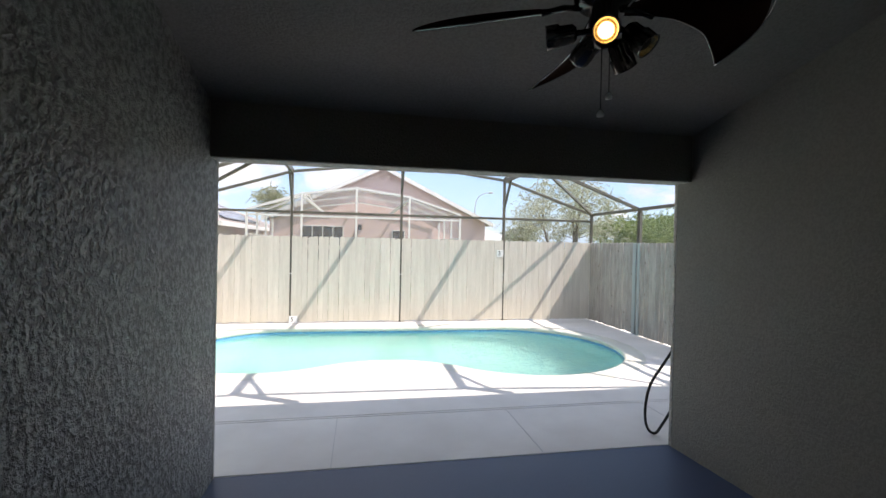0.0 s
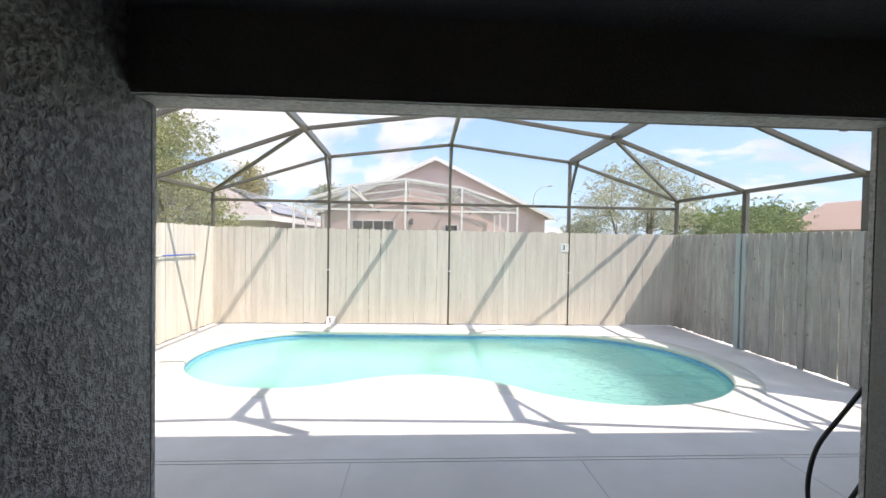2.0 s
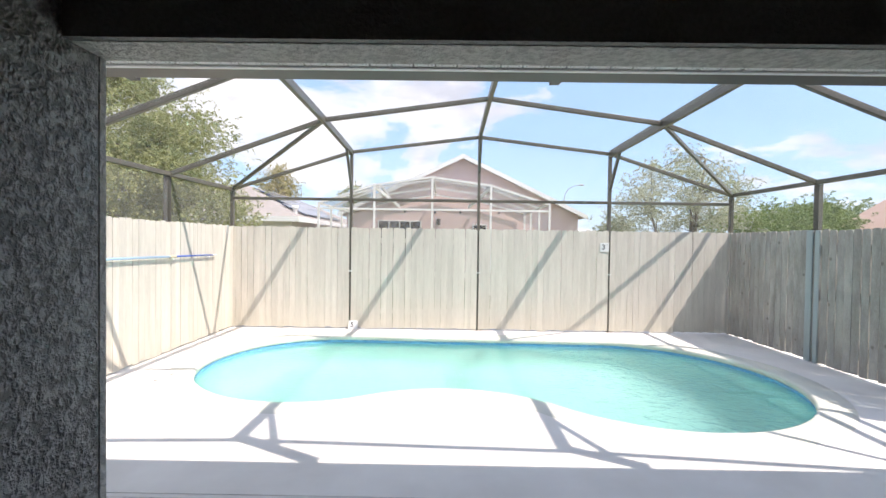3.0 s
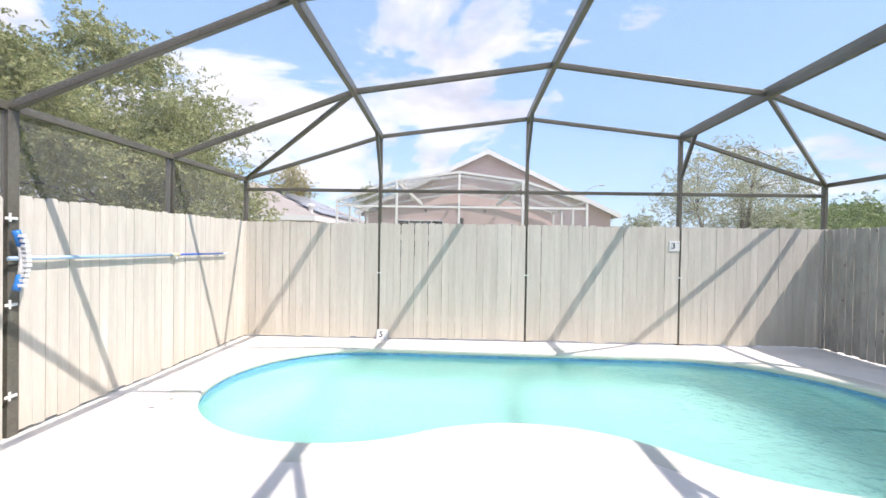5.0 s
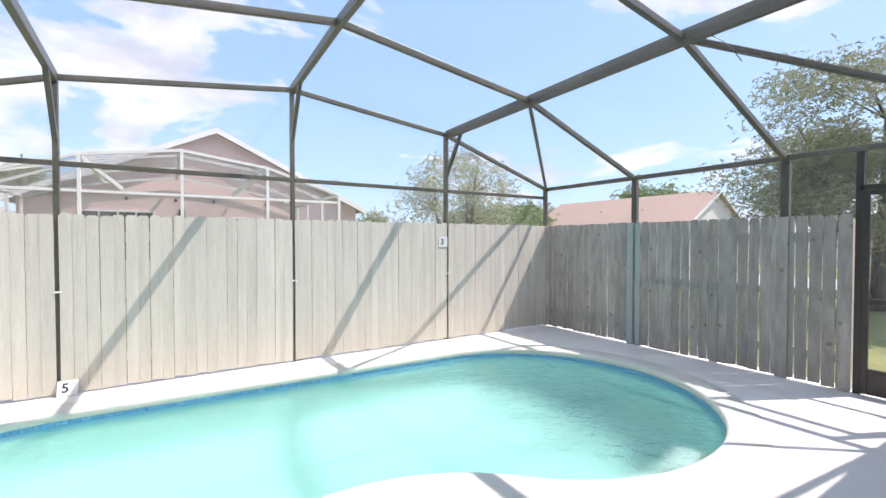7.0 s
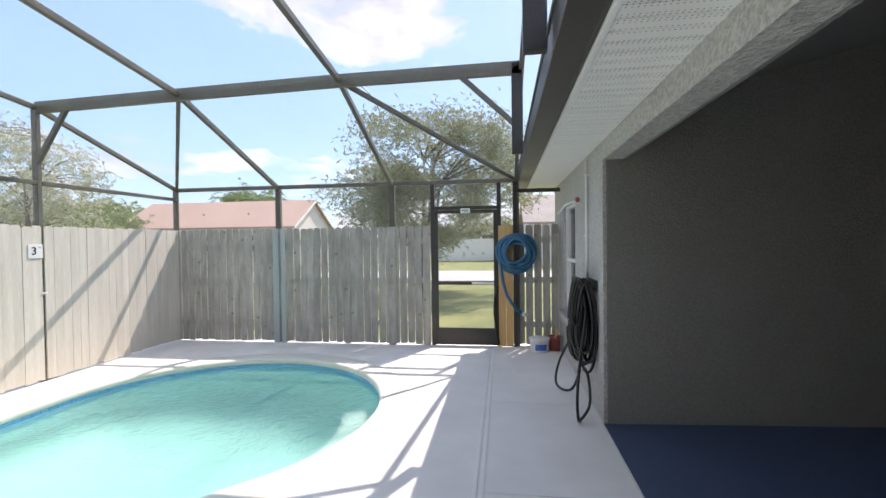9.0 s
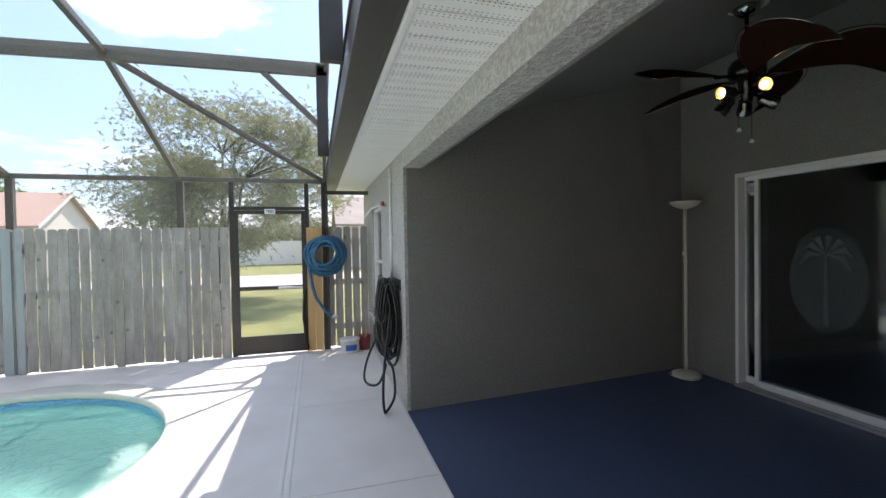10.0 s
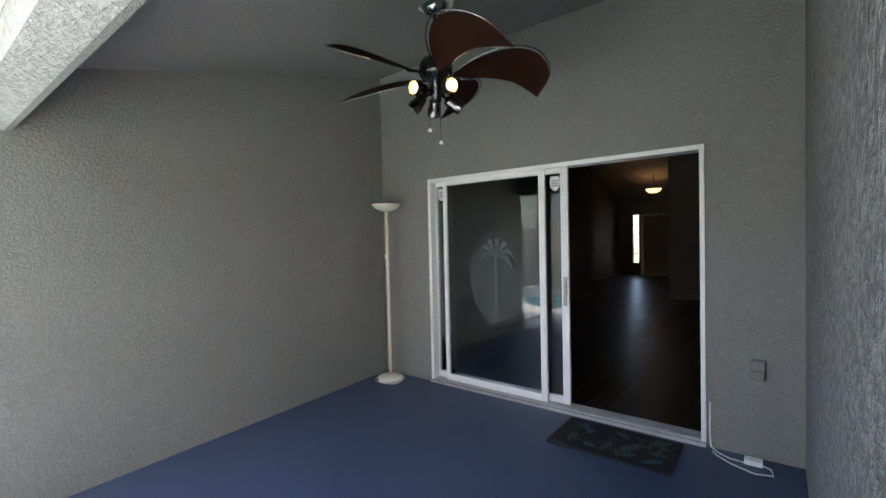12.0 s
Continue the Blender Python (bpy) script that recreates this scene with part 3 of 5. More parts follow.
drain = solo("trim_deck_drain", g, M["deck"], "narrow slot drain across the deck", "deck drain", kind="structure", bevel=0.002)
g = Geo()
for x in (-1.9, 0.35, 2.05, 3.6):
    g.box(x - 0.004, FRONT + 0.02, -0.01, x + 0.004, 6.02, 0.003)
g.box(-3.0, FRONT + 0.004, -0.01, EX, FRONT + 0.016, 0.004)
structure("trim_deck_joint", g, M["joint"], "thin control joints in the deck")

# ---- screened pool cage ----
XS = [WX, -0.87, 1.40, 3.72, EX]
ZN = [2.455, 3.14, 3.43, 3.16, 2.455]
YS = [NY, 9.44, 7.58, SY]
cage = thing("pool_cage", (1.44, 8.45, 0), "bronze aluminium pool cage with dark insect screen", "pool cage")


def joint(i, j):
    """Node of the cage roof: i across, j from the far wall to the house."""
    y = YS[j]
    z = [ZN[i], [2.455, 3.225, 3.54, 3.225, 2.455][i], [2.455, 3.265, 3.57, 3.265, 2.455][i], [2.455, 3.28, 3.58, 3.28, 2.455][i]][j]
    return Vector((XS[i] + (0.05 if i == 3 and 0 < j else 0), y, z))


def member(name, p, q, w=0.055, h=0.055, mat="bronze"):
    return part(name, Geo().bar(p, q, w, h), M[mat], cage, bevel=0.004)


for i in range(5):
    member("post", (XS[i], NY + 0.02, 0), (XS[i], NY + 0.02, joint(i, 0).z), 0.048, 0.075)
for x in (WX, EX):
    for j in (1, 2, 3):
        off = 0.0 if x < 0 and j == 2 else 0.03 if x > 0 else -0.03
        member("post", (x + off, YS[j], 0), (x + off, YS[j], 2.455), 0.06, 0.085)
    member("eave_beam", (x, SY, 2.455), (x, NY, 2.455), 0.06, 0.06)
for i in range(4):
    member("top_rail", joint(i, 0), joint(i + 1, 0), 0.05, 0.055)
    member("side_rail", (XS[i] + 0.03, NY, 2.30), (XS[i + 1] - 0.03, NY, 2.30), 0.045, 0.05)
    for j in (1, 2, 3):
        member("cross_rafter", joint(i, j), joint(i + 1, j), 0.05, 0.06)
for i in (1, 2, 3):
    for j in range(3):
        member("roof_beam", joint(i, j), joint(i, j + 1), 0.055, 0.13 if i == 3 else 0.10)
    p = joint(i, 0)
    member("knee_brace", (XS[i], NY, p.z - 0.62), p.lerp(joint(i, 1), 0.22) - Vector((0, 0, 0.03)), 0.045, 0.05)
    member("riser", (joint(i, 3).x, SY + 0.045, 2.43), joint(i, 3) + Vector((0, 0.045, 0.05)), 0.055, 0.11, "black_metal")
    q = joint(i, 3)
    member("knee_brace", (XS[i] + (0.05 if i == 3 else 0), SY, q.z - 0.62), q.lerp(joint(i, 2), 0.33) - Vector((0, 0, 0.03)), 0.045, 0.05)
for i, k in ((1, 0), (3, 4)):
    member("hip_brace", joint(k, 0), joint(i, 1), 0.045, 0.05)
    member("hip_brace", joint(k, 3) - Vector((0, 0, 0.0)), joint(i, 2), 0.045, 0.05)
member("corner_post", (EX, 5.72, 0), (EX, 5.72, 2.455), 0.06, 0.06, "black_metal")
member("side_header", (EX, FRONT + 0.01, 2.30), (EX, 5.69, 2.30), 0.05, 0.055, "black_metal")


def pane(pts):
    g = Geo().add(pts, [tuple(range(len(pts)))])
    return part("screen_panel", g, M["screen"], cage, "dark insect screen")


for i in range(4):
    pane([(XS[i], NY, 0.02), (XS[i + 1], NY, 0.02), (XS[i + 1], NY, 2.30), (XS[i], NY, 2.30)])
    pane([(XS[i], NY, 2.30), (XS[i + 1], NY, 2.30), joint(i + 1, 0), joint(i, 0)])
    for j in range(3):
        pane([joint(i, j), joint(i + 1, j), joint(i + 1, j + 1), joint(i, j + 1)])
    pane([(XS[i], SY, 2.455), (XS[i + 1], SY, 2.455), joint(i + 1, 3), joint(i, 3)])
for x in (WX, EX):
    for j in range(2):
        pane([(x, YS[j], 0.02), (x, YS[j + 1], 0.02), (x, YS[j + 1], 2.455), (x, YS[j], 2.455)])
pane([(WX, YS[2], 0.02), (WX, YS[3], 0.02), (WX, YS[3], 2.455), (WX, YS[2], 2.455)])
pane([(EX, YS[2], 0.02), (EX, 6.97, 0.02), (EX, 6.97, 2.455), (EX, YS[2], 2.455)])
pane([(EX, 6.97, 2.08), (EX, 5.95, 2.08), (EX, 5.95, 2.455), (EX, 6.97, 2.455)])
pane([(EX, 5.95, 0.02), (EX, SY, 0.02), (EX, SY, 2.455), (EX, 5.95, 2.455)])
for y in (5.955, 6.945):
    member("door_post", (EX, y, 0), (EX, y, 2.43), 0.05, 0.06, "black_metal")
member("door_header", (EX, 5.955, 2.065), (EX, 6.945, 2.065), 0.05, 0.05, "black_metal")

wire_pts = [(3.77, 7.35, 3.20), (3.80, 7.28, 3.14), (3.86, 7.22, 3.05), (3.95, 7.20, 2.98)]
part("loose_wire", Geo().tube(wire_pts, 0.004, 5), M["black_metal"], cage, "loose end of black screen cord")
for x in XS:
    part("clip", Geo().box(x - 0.028, NY - 0.045, 1.02, x + 0.035, NY - 0.036, 1.038), M["white"], cage, "small white fence clip", bevel=0.002)

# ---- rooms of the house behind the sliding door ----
# wall and door paints are darkened so that colour carries the indoor dimness
M["room_wall"] = surface("dimmed_tan_wall_paint", (0.15, 0.118, 0.09), (0.19, 0.15, 0.115), 0.7, 2, 80, 0.1, 0.001)
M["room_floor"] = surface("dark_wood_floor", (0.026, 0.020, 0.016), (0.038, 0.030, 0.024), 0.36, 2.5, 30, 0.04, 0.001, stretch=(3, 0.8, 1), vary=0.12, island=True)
M["door_paint"] = surface("dimmed_cream_door_paint", (0.17, 0.13, 0.095), (0.21, 0.165, 0.125), 0.45, 3, 60, 0.03)
IN = BACK - 0.2
FAR = -11.2
boards = Geo()
for i in range(36):
    x0 = -2.2 + i * 0.19
    y = IN - 0.002
    k = 0
    while y > FAR:
        length = 1.2 + 0.35 * ((i * 7 + k * 3) % 5) / 4
        boards.box(x0 + 0.0015, max(FAR, y - length) + 0.0015, 0.08, x0 + 0.1885, y - 0.0015, 0.105)
        y -= length
        k += 1
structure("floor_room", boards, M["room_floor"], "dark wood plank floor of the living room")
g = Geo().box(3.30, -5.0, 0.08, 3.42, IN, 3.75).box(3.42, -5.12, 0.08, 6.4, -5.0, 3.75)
structure("wall_room_east", g, M["room_wall"], "tan painted wall of the living room, darkened for the dim interior")
structure("wall_foyer_east", Geo().box(4.45, FAR, 0.08, 4.57, -6.4, 3.75).box(4.57, -6.52, 0.08, 6.4, -6.4, 3.75), M["room_wall"], "tan painted wall of the entrance hall, darkened for the dim interior")
structure("wall_partition", Geo().box(-6.5, -5.55, 0.08, 1.72, -5.43, 3.75).box(1.60, FAR, 0.08, 1.72, -5.55, 3.75), M["room_wall"], "tan painted partition wall, darkened for the dim interior")
structure("wall_room_west", Geo().box(-2.3, -5.43, 0.08, -2.2, IN, 3.75), M["room_wall"], "tan painted wall of the living room, darkened for the dim interior")
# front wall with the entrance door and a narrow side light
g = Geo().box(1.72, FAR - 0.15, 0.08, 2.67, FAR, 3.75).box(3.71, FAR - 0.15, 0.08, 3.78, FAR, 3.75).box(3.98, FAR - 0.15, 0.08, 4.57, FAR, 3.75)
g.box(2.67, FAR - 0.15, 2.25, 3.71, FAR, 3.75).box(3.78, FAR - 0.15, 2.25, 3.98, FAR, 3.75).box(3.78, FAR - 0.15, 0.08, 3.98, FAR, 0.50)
structure("wall_front", g, M["room_wall"], "tan painted wall round the entrance door, darkened for the dim hall")
structure("ceiling_room", Geo().box(-6.5, FAR - 0.15, 3.75, 6.4, IN, 3.85), M["room_wall"], "plain painted ceiling of the living room, darkened for the dim interior")
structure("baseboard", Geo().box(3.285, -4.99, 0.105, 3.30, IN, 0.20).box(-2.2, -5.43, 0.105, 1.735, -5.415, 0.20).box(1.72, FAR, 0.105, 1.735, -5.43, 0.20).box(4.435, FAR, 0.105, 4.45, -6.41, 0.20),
          M["door_paint"], "cream painted baseboards, darkened for the dim interior", 0.003)
door = thing("door_entrance", (3.19, FAR, 0.1), "closed cream panelled entrance door, darkened for the dim end of the hall", "door", kind="structure")
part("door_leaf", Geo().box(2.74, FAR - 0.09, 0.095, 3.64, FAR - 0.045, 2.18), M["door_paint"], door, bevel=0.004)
for x in (2.83, 3.23):
    for z0, z1 in ((0.25, 0.95), (1.10, 1.75), (1.85, 2.10)):
        part("door_panel", Geo().box(x, FAR - 0.046, z0, x + 0.32, FAR - 0.034, z1), M["door_paint"], door, bevel=0.006)
part("door_handle", Geo().lathe([(0.0, 0.06), (0.028, 0.055), (0.03, 0.03), (0.012, 0.02), (0.012, 0.0)], 12, (3.57, FAR - 0.045, 1.1), (0, 1, 0)), plain("brushed_nickel", (0.45, 0.43, 0.40), 0.3, 1.0), door, smooth=True)
g = Geo().box(2.67, FAR - 0.1, 0.1, 2.74, FAR + 0.02, 2.25).box(3.64, FAR - 0.1, 0.1, 3.71, FAR + 0.02, 2.25).box(2.74, FAR - 0.1, 2.18, 3.64, FAR + 0.02, 2.25)
part("door_frame", g, M["white"], door, bevel=0.004)
side = thing("window_sidelight", (3.88, FAR, 0.5), "narrow side light with four muntins beside the entrance door", "window", kind="structure")
sg = part("pane", Geo().box(3.78, FAR - 0.08, 0.50, 3.98, FAR - 0.074, 2.25), M["glass"], side)
sg.visible_shadow = False
for z in (0.50, 0.84, 1.19, 1.54, 1.89, 2.225):
    part("muntin", Geo().box(3.78, FAR - 0.09, z, 3.98, FAR - 0.06, z + 0.025), M["white"], side)
bowl = thing("pendant_light", (2.8, -9.0, 3.75), "lit warm glass bowl pendant light in the entrance hall", "pendant light")
part("shade", Geo().lathe([(0.0, 2.78), (0.10, 2.785), (0.17, 2.82), (0.215, 2.89), (0.22, 2.905), (0.20, 2.90), (0.0, 2.82)], 24, (2.8, -9.0, 0)),
     plain("lit_glass_bowl", (0.8, 0.7, 0.5), 0.4, 0, 0.35, (1.0, 0.62, 0.28)), bowl, smooth=True)
part("rod", Geo().tube([(2.8, -9.0, 2.90), (2.8, -9.0, 3.74)], 0.008), M["black_metal"], bowl)
part("canopy", Geo().lathe([(0.0, 3.75), (0.06, 3.75), (0.055, 3.72), (0.01, 3.71)], 16, (2.8, -9.0, 0)), M["black_metal"], bowl)

# ---- sliding glass door ----
slider = thing("door_sliding", (1.32, BACK, SILL), "white aluminium sliding glass door, one panel slid open", "sliding door", kind="structure")
g = Geo().box(DX0, BACK - 0.13, SILL, DX0 + 0.03, BACK + 0.012, HEAD).box(DX1 - 0.035, BACK - 0.13, SILL, DX1, BACK + 0.012, HEAD)
g.box(DX0 + 0.03, BACK - 0.13, HEAD - 0.035, DX1 - 0.035, BACK + 0.012, HEAD)
part("door_frame", g, M["white_alu"], slider, bevel=0.003)
part("track_bed", Geo().box(DX0, BACK - 0.15, SILL - 0.03, DX1, BACK + 0.02, SILL - 0.008), surface("dirty_aluminium", (0.05, 0.05, 0.05), (0.10, 0.10, 0.10), 0.6, 6, 60, 0.1, 0.001), slider, "dirty grooves of the floor track")
g = Geo().box(DX0, BACK + 0.0205, SILL - 0.03, DX1, BACK + 0.03, SILL - 0.004)
for k in range(4):
    g.box(DX0, BACK - 0.13 + k * 0.042, SILL - 0.008, DX1, BACK - 0.122 + k * 0.042, SILL + 0.012)
part("track", g, surface("worn_aluminium", (0.4, 0.4, 0.4), (0.6, 0.6, 0.6), 0.4, 6, 60, 0.1, 0.001, metal=0.7), slider, "ribbed aluminium floor track")


def glazed_panel(x0, x1, y, wide, far):
    """A glass panel with its stiles and rails; y is its middle, far the width of its eastern stile."""
    z0, z1 = SILL + 0.012, HEAD - 0.03
    leaf = part("door_panel", Geo().box(x0, y - 0.016, z0, x0 + wide, y + 0.016, z1).box(x1 - far, y - 0.016, z0, x1, y + 0.016, z1)
                .box(x0 + wide, y - 0.016, z0, x1 - far, y + 0.016, SILL + 0.075).box(x0 + wide, y - 0.016, HEAD - 0.075, x1 - far, y + 0.016, z1),
                M["white_alu"], slider, bevel=0.003)
    p = part("pane", Geo().box(x0 + wide, y - 0.003, SILL + 0.075, x1 - far, y + 0.003, HEAD - 0.075), M["glass"], leaf, "clear glass")
    p.visible_shadow = False
    return leaf


outer = glazed_panel(1.275, 2.365, BACK - 0.035, 0.055, 0.04)
inner = glazed_panel(1.09, 2.497, BACK - 0.085, 0.065, 0.012)
g = Geo().box(1.105, BACK - 0.068, 0.98, 1.135, BACK - 0.055, 1.22).box(1.112, BACK - 0.055, 1.0, 1.120, BACK - 0.035, 1.03).box(1.112, BACK - 0.055, 1.17, 1.120, BACK - 0.035, 1.20).box(1.108, BACK - 0.040, 1.0, 1.124, BACK - 0.030, 1.20)
part("pull_handle", g, plain("grey_handle", (0.35, 0.35, 0.35), 0.35, 0.8), inner, "grey metal pull handle", bevel=0.003)
sticker = plain("security_sticker", (0.62, 0.64, 0.66), 0.5)
for x, y, dad in ((2.43, BACK - 0.080, inner), (1.205, BACK - 0.080, inner)):
    o = [(x + 0.05 * a, y, HEAD - 0.155 + 0.065 * b) for a, b in ((-0.8, -0.5), (-0.3, -0.9), (0, -1), (0.3, -0.9), (0.8, -0.5), (0.9, 0.2), (0.75, 0.9), (-0.75, 0.9), (-0.9, 0.2))]
    s = part("sticker", Geo().prism(o, (0, 0.002, 0)), sticker, dad, "pale shield-shaped security sticker")
    for dz in (0.02, 0.0, -0.02):
        part("sticker_print", Geo().box(x - 0.028, y + 0.002, HEAD - 0.16 + dz, x + 0.028, y + 0.003, HEAD - 0.152 + dz), plain("sticker_ink", (0.1, 0.13, 0.2), 0.5), s)


def etching():
    m, t, b, L = material("etched_glass_film")
    t.nodes.remove(b)
    clear = node(t, "ShaderNodeBsdfTransparent", Color=(0.9, 0.95, 0.95, 1))
    frost = node(t, "ShaderNodeBsdfDiffuse", Color=(0.62, 0.70, 0.70, 1))
    n = node(t, "ShaderNodeTexNoise", Scale=9.0, Detail=4.0)
    mr = t.nodes.new("ShaderNodeMapRange")
    mr.inputs["To Min"].default_value, mr.inputs["To Max"].default_value = 0.07, 0.105
    mix = t.nodes.new("ShaderNodeMixShader")
    L(t.nodes.new("ShaderNodeTexCoord").outputs["Object"], n.inputs["Vector"])
    L(n.outputs["Fac"], mr.inputs[0])
    L(mr.outputs[0], mix.inputs[0])
    L(clear.outputs[0], mix.inputs[1])
    L(frost.outputs[0], mix.inputs[2])
    L(mix.outputs[0], t.nodes["Material Output"].inputs["Surface"])
    return m


ex, ez, ey = 1.77, 1.20, BACK - 0.031
g = Geo().add([(ex + 0.29 * math.cos(a), ey, ez + 0.43 * math.sin(a)) for a in [k * math.tau / 48 for k in range(48)]], [tuple(range(48))])
oval = part("etched_oval", g, etching(), outer, "frosted oval etched into the glass")
g = Geo()
for a in (-10, 25, 60, 100, 140, 175, 205):
    d = Vector((math.cos(radians(a)), 0, math.sin(radians(a))))
    tip = Vector((ex, ey + 0.002, ez + 0.20)) + d * 0.22 + Vector((0, 0, -0.07))
    mid = Vector((ex, ey + 0.002, ez + 0.20)) + d * 0.13 + Vector((0, 0, 0.03))
    n = Vector((-d.z, 0, d.x)) * 0.025
    g.add([(ex, ey + 0.002, ez + 0.20), mid - n, tip, mid + n], [(0, 1, 2, 3)])
g.add([(ex - 0.02, ey + 0.002, ez - 0.38), (ex + 0.02, ey + 0.002, ez - 0.38), (ex + 0.01, ey + 0.002, ez + 0.2), (ex - 0.01, ey + 0.002, ez + 0.2)], [(0, 1, 2, 3)])
part("etched_palm", g, plain("etched_palm_shadow", (0.05, 0.07, 0.07), 0.5), oval, "palm tree drawn in the etching")

# ---- things on the covered patio ----
cream = surface("cream_lamp_paint", (0.66, 0.62, 0.50), (0.74, 0.70, 0.58), 0.4, 5, 60, 0.02, 0.001)
lx, ly, lz = 2.95, 2.10, 0.09
lamp = thing("floor_lamp", (lx, ly, lz), "cream uplighter floor lamp standing in the patio corner", "floor lamp")
part("base", Geo().lathe([(0.0, 0.0), (0.125, 0.0), (0.135, 0.012), (0.13, 0.035), (0.10, 0.05), (0.03, 0.062), (0.0, 0.065)], 32, (lx, ly, lz)), cream, lamp, smooth=True)
part("pole", Geo().tube([(lx, ly, lz + 0.06), (lx, ly, lz + 0.7), (lx, ly, lz + 1.2), (lx + 0.004, ly, lz + 1.77)], 0.0165, 12), cream, lamp, smooth=True)
part("cord", Geo().tube([(lx + (0.15 + 0.012 * math.sin(3 * a)) * math.cos(a), ly + (0.15 + 0.012 * math.sin(3 * a)) * math.sin(a), lz + 0.006) for a in [radians(-20 + 12 * k) for k in range(24)]], 0.0045, 6), M["white"], lamp, "pale cord curled round the base", smooth=True)
part("collar", Geo().lathe([(0.017, -0.015), (0.021, -0.01), (0.021, 0.01), (0.017, 0.015)], 12, (lx, ly, lz + 1.22)), cream, lamp)
part("switch", Geo().box(lx - 0.012, ly + 0.016, lz + 1.28, lx + 0.012, ly + 0.03, lz + 1.32), M["white"], lamp, bevel=0.003)
part("bowl", Geo().lathe([(0.018, 1.765), (0.06, 1.775), (0.115, 1.80), (0.148, 1.835), (0.152, 1.845), (0.142, 1.842), (0.05, 1.795), (0.0, 1.79)], 32, (lx, ly, lz)), cream, lamp, smooth=True)

mat_base = surface("dark_mat", (0.003, 0.004, 0.006), (0.008, 0.010, 0.013), 0.9, 12, 160, 0.6, 0.003)
mat = thing("door_mat", (0.63, 2.22, 0.09), "dark door mat with a green and blue leaf print", "door mat")
mz = RISE - RISE * (2.22 - BACK) / (FRONT - BACK)
g = Geo().box(0.23, 1.975, mz - 0.002, 1.03, 2.455, mz + 0.016)
part("pad", g, mat_base, mat, bevel=0.004)
rng = random.Random(4)
for k in range(44):
    x, y, a = rng.uniform(0.31, 0.95), rng.uniform(2.04, 2.39), rng.uniform(0, math.tau)
    ln, wd = rng.uniform(0.04, 0.12), rng.uniform(0.012, 0.034)
    d, n = Vector((math.cos(a), math.sin(a), 0)), Vector((-math.sin(a), math.cos(a), 0))
    c = Vector((x, y, mz + 0.0165 + 0.0006 * k / 44))
    lm = M.setdefault("print%d" % (k % 3), plain("mat_print", ((0.025, 0.075, 0.08), (0.045, 0.065, 0.035), (0.02, 0.03, 0.05))[k % 3], 0.9))
    part("leaf_print", Geo().prism([c - d * ln * 0.6, c + n * wd - d * ln * 0.1, c + d * ln * 0.3 + n * wd * 0.7, c + d * ln * 0.6, c + d * ln * 0.3 - n * wd * 0.7, c - n * wd - d * ln * 0.1], (0, 0, 0.001)), lm, mat)

plate = surface("grey_plate", (0.15, 0.15, 0.142), (0.20, 0.20, 0.19), 0.5, 5, 60, 0.03)
box1 = thing("wall_socket", (-0.19, BACK, 0.70), "grey weatherproof double socket cover on the stucco wall", "socket")
part("cover", Geo().box(-0.232, BACK, 0.615, -0.152, BACK + 0.026, 0.745), plate, box1, bevel=0.006)
part("lid", Geo().box(-0.226, BACK + 0.03, 0.684, -0.158, BACK + 0.045, 0.738), plate, box1, bevel=0.004)
part("lid", Geo().box(-0.226, BACK + 0.03, 0.621, -0.158, BACK + 0.045, 0.675), plate, box1, bevel=0.004)
bell = thing("alarm_contact", (0.035, BACK, 1.74), "small grey contact switch box on the wall", "switch")
part("case", Geo().box(0.015, BACK, 1.715, 0.06, BACK + 0.02, 1.765), plate, bell, bevel=0.004)
part("button", Geo().box(0.03, BACK + 0.02, 1.73, 0.045, BACK + 0.025, 1.75), plate, bell)

white_cord = plain("white_cord", (0.72, 0.72, 0.70), 0.5)
ext = thing("extension_cord", (-0.05, 2.05, 0.09), "white extension cord with a small socket block on the floor", "extension cord")
fz = mz + 0.008
part("cord", Geo().tube([(0.075, BACK + 0.02, 0.42), (0.078, BACK + 0.02, 0.2), (0.07, BACK + 0.03, fz + 0.02), (0.02, BACK + 0.06, fz), (-0.04, BACK + 0.10, fz), (-0.12, BACK + 0.11, fz), (-0.17, BACK + 0.10, fz + 0.008)], 0.005, 6), white_cord, ext, smooth=True)
part("cord", Geo().tube([(-0.20, BACK + 0.10, fz + 0.008), (-0.26, BACK + 0.12, fz), (-0.27, BACK + 0.20, fz), (-0.18, BACK + 0.23, fz), (-0.05, BACK + 0.17, fz), (0.03, BACK + 0.10, fz), (0.06, BACK + 0.05, fz)], 0.004, 6), white_cord, ext, smooth=True)
part("socket_block", Geo().box(-0.215, BACK + 0.06, fz - 0.008, -0.12, BACK + 0.125, fz + 0.03), M["white"], ext, bevel=0.005)


